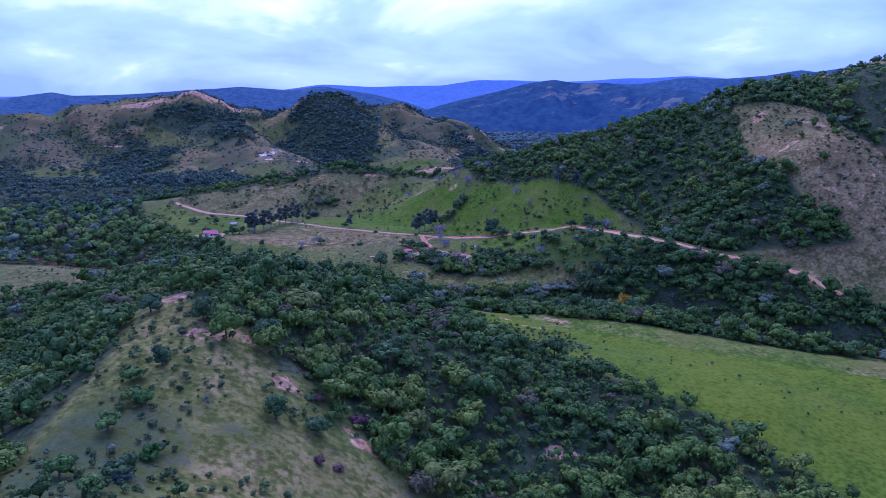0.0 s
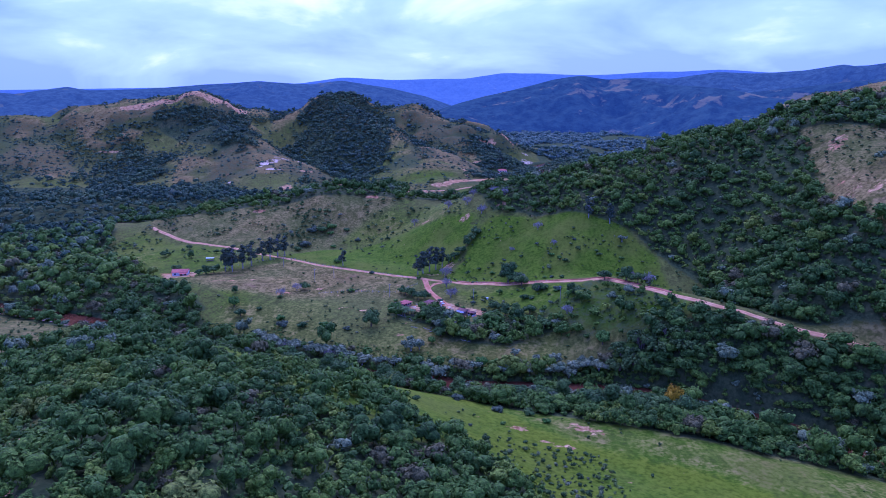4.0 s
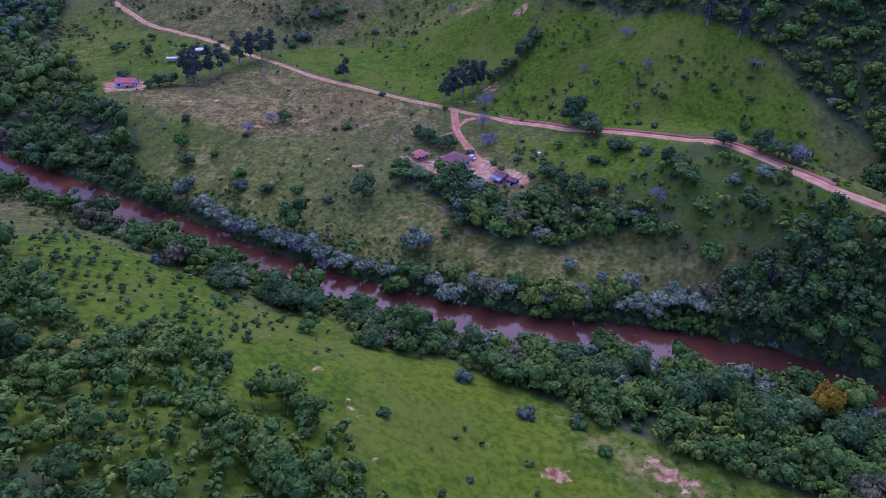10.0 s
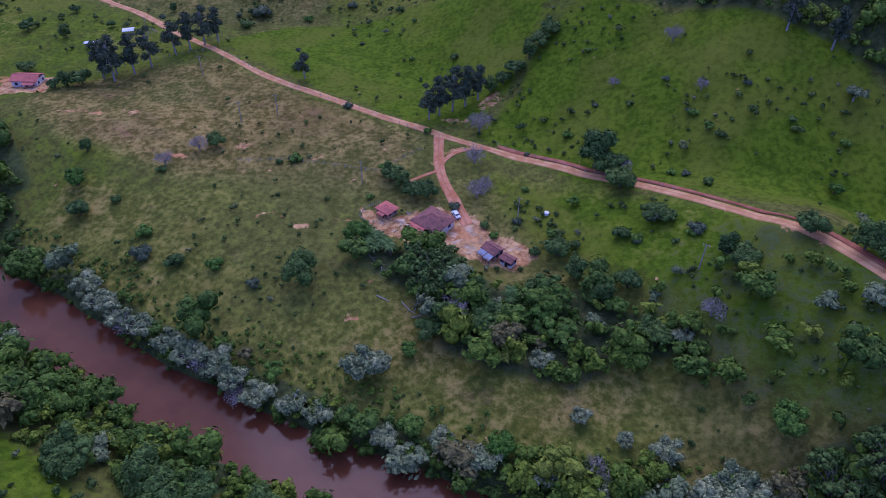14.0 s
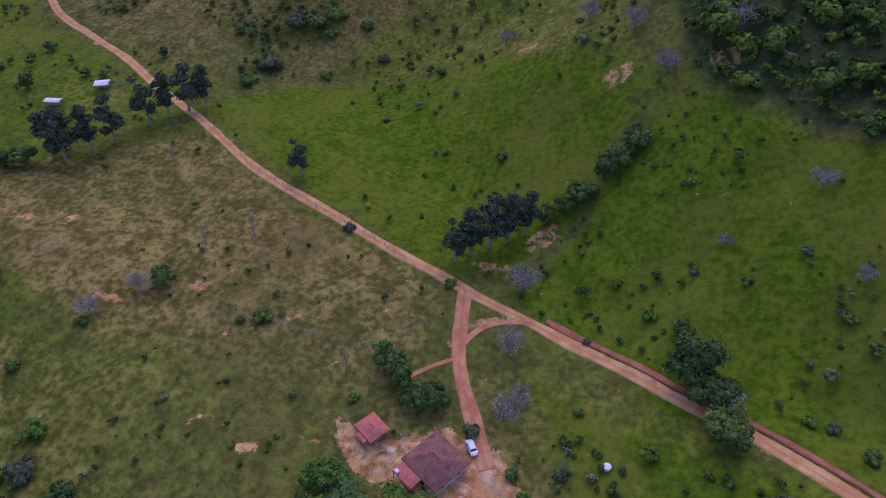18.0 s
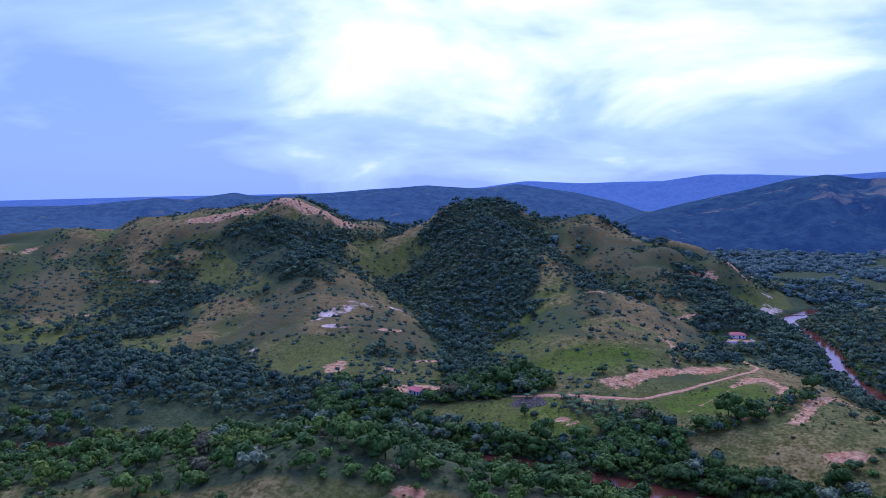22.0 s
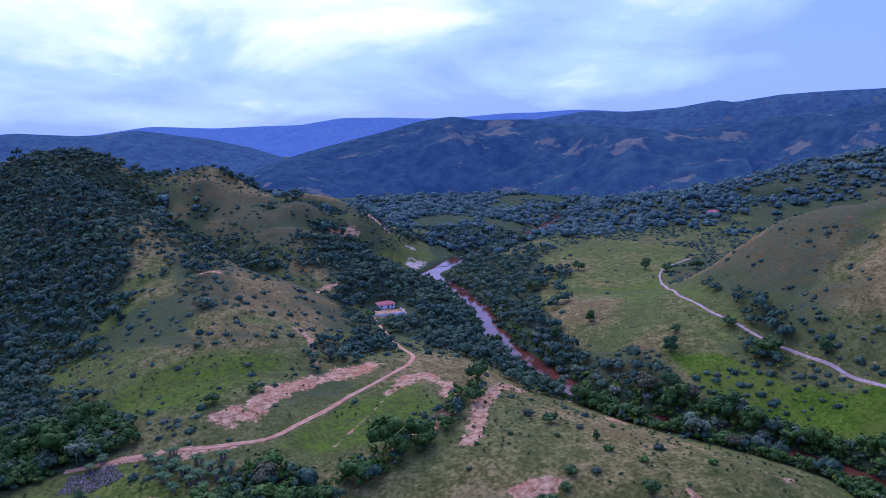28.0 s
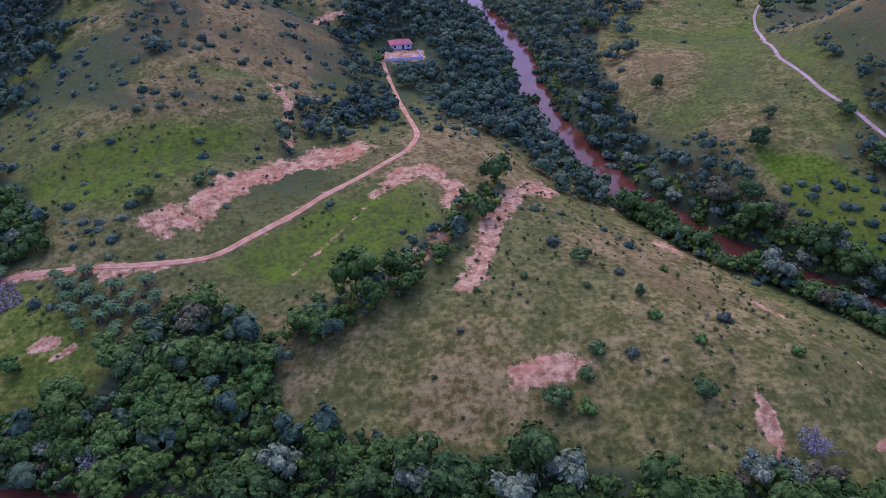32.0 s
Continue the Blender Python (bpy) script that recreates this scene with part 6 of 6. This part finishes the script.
def roof_mesh(w, d, pitch, over, hip, material, wave=0.34, sag=0.06):
    """A tiled roof of real thickness: rows of tiles run down its slopes; hip makes four slopes of the two."""
    hw, hd = w / 2 + over, d / 2 + over
    nx, ny = int(2 * hw / 0.115), int(2 * hd / 0.23)
    gx, gy = np.meshgrid(np.linspace(-hw, hw, nx), np.linspace(-hd, hd, ny))
    up = (hd - np.abs(gy)) * pitch
    rows = 0.035 * np.abs(np.sin(math.pi * gx / wave))
    if hip:
        side = (hw - np.abs(gx)) * pitch * 1.15
        rows = np.where(side < up, 0.035 * np.abs(np.sin(math.pi * gy / wave)), rows)
        up = np.minimum(up, side)
    gz = up + rows - sag * np.cos(gx / hw * 1.5) * (1 - np.abs(gy) / hd) + 0.03 * (fbm(gx + w * 7, gy + d * 3, 1.2, 2) - 0.5)
    me = grid_mesh("roof", gx, gy, gz)
    bm = bmesh.new()
    bm.from_mesh(me)
    rim = [e for e in bm.edges if e.is_boundary]
    made = bmesh.ops.extrude_edge_only(bm, edges=rim)["geom"]
    bmesh.ops.translate(bm, verts=[g for g in made if isinstance(g, bmesh.types.BMVert)], vec=(0, 0, -0.14))
    bm.to_mesh(me)
    bm.free()
    me.materials.append(material)
    return me


def opening(name, wide, tall, at, turn, parent, leaf, frame_mat):
    """A door or window: frame with its leaf or pane as sub-parts."""
    f = box(name, (wide + 0.16, 0.08, tall + 0.16), at, frame_mat, parent, turn=(0, 0, turn))
    box("door_leaf" if name == "door" else "pane", (wide, 0.06, tall), (0, -0.035, 0), leaf, f)
    return f


def house(name, label, x, y, turn, w, d, tall, pitch, roof, wall, hip=False, over=0.6, rise=0.0):
    """A single-storey house: four walls, roof, ridge, door and windows, its base set into the ground."""
    root = tagged(new(name), label, "house")
    root.matrix_basis = pose(x, y, float(min(height(x + a, y + b) for a in (-w / 3, w / 3) for b in (-d / 3, d / 3))) + rise, 0, 0, turn)
    t, h, mid = 0.25, tall + 0.6, (tall - 0.6) / 2
    box("wall", (w, t, h), (0, -d / 2 + t / 2, mid), wall, root)
    box("wall", (w, t, h), (0, d / 2 - t / 2, mid), wall, root)
    box("wall", (t, d - 2 * t, h), (-w / 2 + t / 2, 0, mid), wall, root)
    box("wall", (t, d - 2 * t, h), (w / 2 - t / 2, 0, mid), wall, root)
    top = part("roof", roof_mesh(w, d, pitch, over, hip, roof), root)
    top.matrix_basis = pose(0, 0, tall - over * pitch + 0.1)
    ridge = max(0.6, w + 2 * over - (2 * (d / 2 + over) / 1.15 if hip else 0.0))
    tube("ridge_tiles", 0.13, 0.13, ridge, (0, 0, tall + d / 2 * pitch + 0.08), roof, root, turn=(0, 90, 0), sides=8)
    opening("door", 0.95, 2.05, (w * 0.08, -d / 2 - 0.02, 1.02), 0, root, DARK, WOODEN)
    for k in (-0.32, 0.34):
        opening("window", 1.0, 1.0, (w * k, -d / 2 - 0.02, 1.5), 0, root, GLASS, BLUEPAINT)
    for k in (-0.25, 0.25):
        opening("window", 0.9, 0.9, (w / 2 + 0.02, d * k, 1.5), 90, root, GLASS, BLUEPAINT)
    return root


def lean_to(parent, w, d, low, high, at, turn, material, label):
    """A single-pitch porch roof on posts, part of its house."""
    pitch = (high - low) / d
    gx, gy = np.meshgrid(np.linspace(-w / 2, w / 2, int(w / 0.1)), np.linspace(-d / 2, d / 2, int(d / 0.25)))
    me = grid_mesh("porch_roof", gx, gy, (gy + d / 2) * pitch + 0.03 * np.abs(np.sin(gx * math.pi / 0.3)))
    bm = bmesh.new()
    bm.from_mesh(me)
    made = bmesh.ops.extrude_edge_only(bm, edges=[e for e in bm.edges if e.is_boundary])["geom"]
    bmesh.ops.translate(bm, verts=[g for g in made if isinstance(g, bmesh.types.BMVert)], vec=(0, 0, -0.1))
    bm.to_mesh(me)
    bm.free()
    me.materials.append(material)
    ob = part("porch_roof", me, parent, label)
    ob.matrix_basis = pose(at[0], at[1], low, 0, 0, turn)
    for k in (-0.46, 0.0, 0.46):
        box("porch_post", (0.14, 0.14, low + 0.6), (k * w, -d / 2 + 0.15, -(low + 0.6) / 2 + 0.02), WOODEN, ob)
    return ob


farm = house("farmhouse", "white farmhouse with an old dark clay-tile roof", -9.6, 464.6, -31, 8.6, 8.2, 2.9, 0.42, TILES, WHITEWALL, True)
lean_to(farm, 5.4, 3.6, 2.2, 2.85, (-1.6, -5.6), 0, REDTILES, "newer red-tiled porch roof")
box("water_tank", (0.9, 0.7, 0.6), (-3.4, -6.9, 2.6), WHITEPAINT, farm, "white water tank on the porch")
shed = house("farm_shed", "small shed with mossy tiles and zinc sheets", 8.6, 455.8, -35, 4.6, 3.6, 2.3, 0.4, TILES, BROWNWALL, False, 0.4)
lean_to(shed, 2.2, 2.0, 1.7, 2.25, (-1.2, -3.0), 0, SHEETING, "bluish zinc sheet awning")
lean_to(shed, 2.2, 2.0, 1.6, 2.15, (1.2, -3.2), 0, SHEETING, "bluish zinc sheet awning")
house("outhouse", "low white outhouse with a brown tiled roof", 13.2, 452.6, -30, 3.6, 2.6, 2.1, 0.35, TILES, WHITEWALL, False, 0.35)
barn = house("red_shed", "open shed with a bright red tiled roof", -24.2, 468.4, -32, 4.6, 4.0, 2.3, 0.38, REDTILES, BROWNWALL, True, 0.5)
lean_to(barn, 2.6, 1.6, 1.8, 2.2, (0.4, -2.7), 0, REDTILES, "short red-tiled awning")
red = house("cottage", "white cottage with a red tiled roof on the pasture", -176, 522, 8, 9.5, 6.4, 2.8, 0.38, REDTILES, WHITEWALL, False, 0.5)
lean_to(red, 4.6, 2.2, 2.1, 2.6, (2.2, -4.2), 0, REDTILES, "red-tiled porch")
house("cottage", "orange-roofed cottage among trees by the river", 58, 1062, 10, 11, 7, 2.9, 0.4, REDTILES, WHITEWALL, True)
house("cottage", "red-roofed cottage below the eroded bank", -133, 853, -20, 8, 6, 2.7, 0.4, REDTILES, WHITEWALL, False)
for x, y, w, t in ((453, 1900, 20, 10), (479, 1356, 14, 25), (377, 1790, 12, 0), (700, 1560, 14, 40), (610, 1480, 12, 15)):
    house("cottage", "small distant cottage with a red roof across the valley", x, y, t, w, w * 0.6, 3, 0.4, REDTILES, WHITEWALL, True)


def pole_line():
    """A wooden service pole with cross-arm and insulators."""
    root = tagged(new("utility_pole"), "pale concrete utility pole with a wooden cross-arm", "pole", "utility poles")
    tube("shaft", 0.15, 0.10, 8.6, (0, 0, 3.9), PALEBARK, root, sides=8)
    box("cross_arm", (1.7, 0.12, 0.14), (0, 0.1, 7.7), WOODEN, root)
    for k in (-0.7, 0.0, 0.7):
        tube("insulator", 0.05, 0.04, 0.2, (k, 0.1, 7.87), WHITEPAINT, root, sides=8)
    return root


def set_row(model, spots):
    """Stands a model and its copies: x, y, turn."""
    for k, (x, y, turn) in enumerate(spots):
        m = pose(x, y, float(ground_z(x, y)), 0, 0, turn)
        if k:
            copy_thing(model, m)
        else:
            model.matrix_basis = m


set_row(pole_line(), [(-35, 481, 20), (-74, 513.5, 30), (-85, 507.5, 30), (-112, 536, 30), (14, 470, -10), (60, 446, -20), (-150, 566, 30)])


def fence(name, label, line, gap, tall=1.25):
    """Posts with three wires; each post is a part of its own."""
    root = tagged(new(name), label, "fence", "pasture fences")
    bm = bmesh.new()
    bmesh.ops.create_cone(bm, cap_ends=True, segments=6, radius1=0.09, radius2=0.07, depth=tall + 0.4)
    post = mesh_of("post", bm, PALEBARK)
    ends = []
    for (ax, ay), (bx, by) in zip(line, line[1:]):
        n = max(1, round(math.hypot(bx - ax, by - ay) / gap))
        for k in range(n + (1 if (bx, by) == line[-1] else 0)):
            x, y = ax + (bx - ax) * k / n, ay + (by - ay) * k / n
            z = float(ground_z(x, y))
            ob = part("post", post, root)
            ob.matrix_basis = pose(x, y, z + tall / 2 - 0.2, 4 * math.sin(x * 5), 4 * math.sin(y * 3), 0)
            ends.append((x, y, z))
    for lift in (0.4, 0.75, 1.1):
        wires = joined([rod((a[0], a[1], a[2] + lift), (b[0], b[1], b[2] + lift), 0.012, 0.012, 3) for a, b in zip(ends, ends[1:])])
        part("wire", tri_mesh("wire", *wires, SHEETING), root)
    return root


fence("fence", "weathered post fence below the eucalyptus trees", [(-172, 522), (-150, 536), (-132, 549), (-117, 559)], 2.6)
fence("fence", "post and wire fence along the dirt road", [(-112, 556), (-89, 540), (-63, 528), (-40, 519), (-21, 509)], 3.4)
fence("fence", "post and wire fence across the pasture", [(-20, 500), (-32, 487), (-60, 489), (-78, 486)], 3.4)
fence("fence", "old post fence round the small corral", [(-27, 472.5), (-31, 470), (-32, 466), (-29, 463), (-26, 463.5)], 1.1)
fence("fence", "post and wire fence along the upper road edge", [(4, 506), (20, 497.5), (44, 485.5), (56, 478)], 3.4)


def sheet_shelter(label, x, y, turn, w, d, roof):
    root = tagged(new("cattle_shelter"), label, "shelter")
    root.matrix_basis = pose(x, y, float(ground_z(x, y)), 0, 0, turn)
    top = part("roof", roof_mesh(w, d, 0.18, 0.2, False, roof, 0.2, 0.0), root)
    top.matrix_basis = pose(0, 0, 2.2)
    for sx in (-0.45, 0.45):
        for sy in (-0.45, 0.45):
            box("post", (0.16, 0.16, 2.7), (sx * w, sy * d, 0.95), WOODEN, root)
    box("trough", (w * 0.8, 0.6, 0.5), (0, 0, 0.4), WOODEN, root)
    return root


sheet_shelter("white-roofed cattle shelter with a feed trough", -168, 553, 12, 5.0, 2.2, WHITESHEET)
sheet_shelter("white sheet-roofed shelter beside dark pen rails", -159, 566.5, 25, 4.4, 3.4, WHITESHEET)
fence("fence", "dark wooden pen rails beside the shelter", [(-157, 565), (-152, 567), (-148, 570), (-152, 572), (-157, 569)], 1.2, 1.5)


def small_car(x, y, turn):
    root = tagged(new("car"), "small white car parked at the edge of the yard", "car")
    root.matrix_basis = pose(x, y, float(ground_z(x, y)) + 0.02, 0, 0, turn)
    body = box("body", (3.7, 1.55, 0.55), (0, 0, 0.62), WHITEPAINT, root, bevel=0.14)
    box("cabin", (1.9, 1.4, 0.5), (-0.15, 0, 1.1), WHITEPAINT, root, bevel=0.2)
    box("windscreen", (0.06, 1.2, 0.4), (0.86, 0, 1.08), GLASS, root, turn=(0, -32, 0))
    box("rear_window", (0.06, 1.15, 0.36), (-1.13, 0, 1.1), GLASS, root, turn=(0, 28, 0))
    for s in (-1, 1):
        box("side_window", (1.4, 0.05, 0.32), (-0.15, s * 0.705, 1.12), GLASS, root)
        box("headlight", (0.08, 0.3, 0.16), (1.84, s * 0.55, 0.68), GLASS, body)
        for f in (-1.15, 1.15):
            w = tube("wheel", 0.31, 0.31, 0.2, (f, s * 0.72, 0.31), RUBBER, root, turn=(90, 0, 0), sides=16)
            tube("rim", 0.18, 0.18, 0.22, (0, 0, 0), SHEETING, w, sides=10)
    return root


small_car(-3.9, 470.4, -55)


def round_tank(x, y):
    root = tagged(new("water_tank"), "round white water tank standing on the pasture", "tank")
    root.matrix_basis = pose(x, y, float(ground_z(x, y)))
    tube("shell", 0.62, 0.78, 1.0, (0, 0, 0.5), WHITEPAINT, root, sides=20)
    tube("lid", 0.8, 0.3, 0.22, (0, 0, 1.1), WHITEPAINT, root, sides=20)
    return root


round_tank(22, 472)


def fallen_branch(seed, x, y, turn, length, label):
    """A dead bough lying on the ground, with a few stubs."""
    r = np.random.RandomState(seed)
    root = tagged(new("fallen_branch"), label, "branch", "dead wood")
    root.matrix_basis = pose(x, y, float(ground_z(x, y)) + 0.12, 0, 0, turn)
    p = [np.array([s * length - length / 2, 0.25 * math.sin(3 * s + seed), 0.12]) for s in np.linspace(0, 1, 6)]
    part("stem", tri_mesh("stem", *joined([rod(a, b, 0.13 - 0.015 * k, 0.115 - 0.015 * k, 6) for k, (a, b) in enumerate(zip(p, p[1:]))]), PALEBARK), root)
    for k in range(1, 5):
        w = np.array([0.6, r.choice((-1, 1)) * (0.6 + r.random()), 0.35 * r.random()])
        part("bough", tri_mesh("bough", *joined([rod(p[k], p[k] + w * (0.5 + r.random()), 0.06, 0.02, 5)]), PALEBARK), root)
    return root


for k, (x, y, turn, length) in enumerate([(-25, 449, -42, 7), (-20, 444, -60, 5), (-17, 434, -15, 4), (-10, 432, -40, 6), (-7, 430, 30, 4), (-8, 433, 80, 4), (10, 420, -35, 6), (-20, 465, 20, 2.5), (-18, 469, -30, 2)]):
    fallen_branch(k, x, y, turn, length, "pale dead branch lying in the grass")


def low_wall(x, y, w, d, turn):
    """The walled yard of the riverside cottage."""
    root = tagged(new("garden_wall"), "low whitewashed yard wall in front of a cottage", "wall")
    root.matrix_basis = pose(x, y, float(ground_z(x, y)), 0, 0, turn)
    for sx, sy, lx, ly in ((0, -d / 2, w, 0.25), (-w / 2, 0, 0.25, d), (w / 2, 0, 0.25, d)):
        box("wall_run", (lx, ly, 1.9), (sx, sy, 0.6), WHITEWALL, root)
    return root


low_wall(57, 1049, 22, 12, 8)
DRYSTALK = woods_material("dry_stalks", [(0.0, (0.250, 0.190, 0.140)), (1.0, (0.350, 0.280, 0.210))])
sx, sy = scatter((-80, 842, -54, 864), 1.1)
ok = inside(sx, sy, [(-77, 846), (-76, 856), (-62, 860), (-57, 852), (-66, 845)])
stamp("dry_maize", "withered brown maize stalks in a small plot", "crop", np.stack([sx[ok], sy[ok], np.full(ok.sum(), 0.6), np.full(ok.sum(), 1.3), rng.random(ok.sum())], 1), prototypes(700, 3, 0, 14, 0.5, False), DRYSTALK)
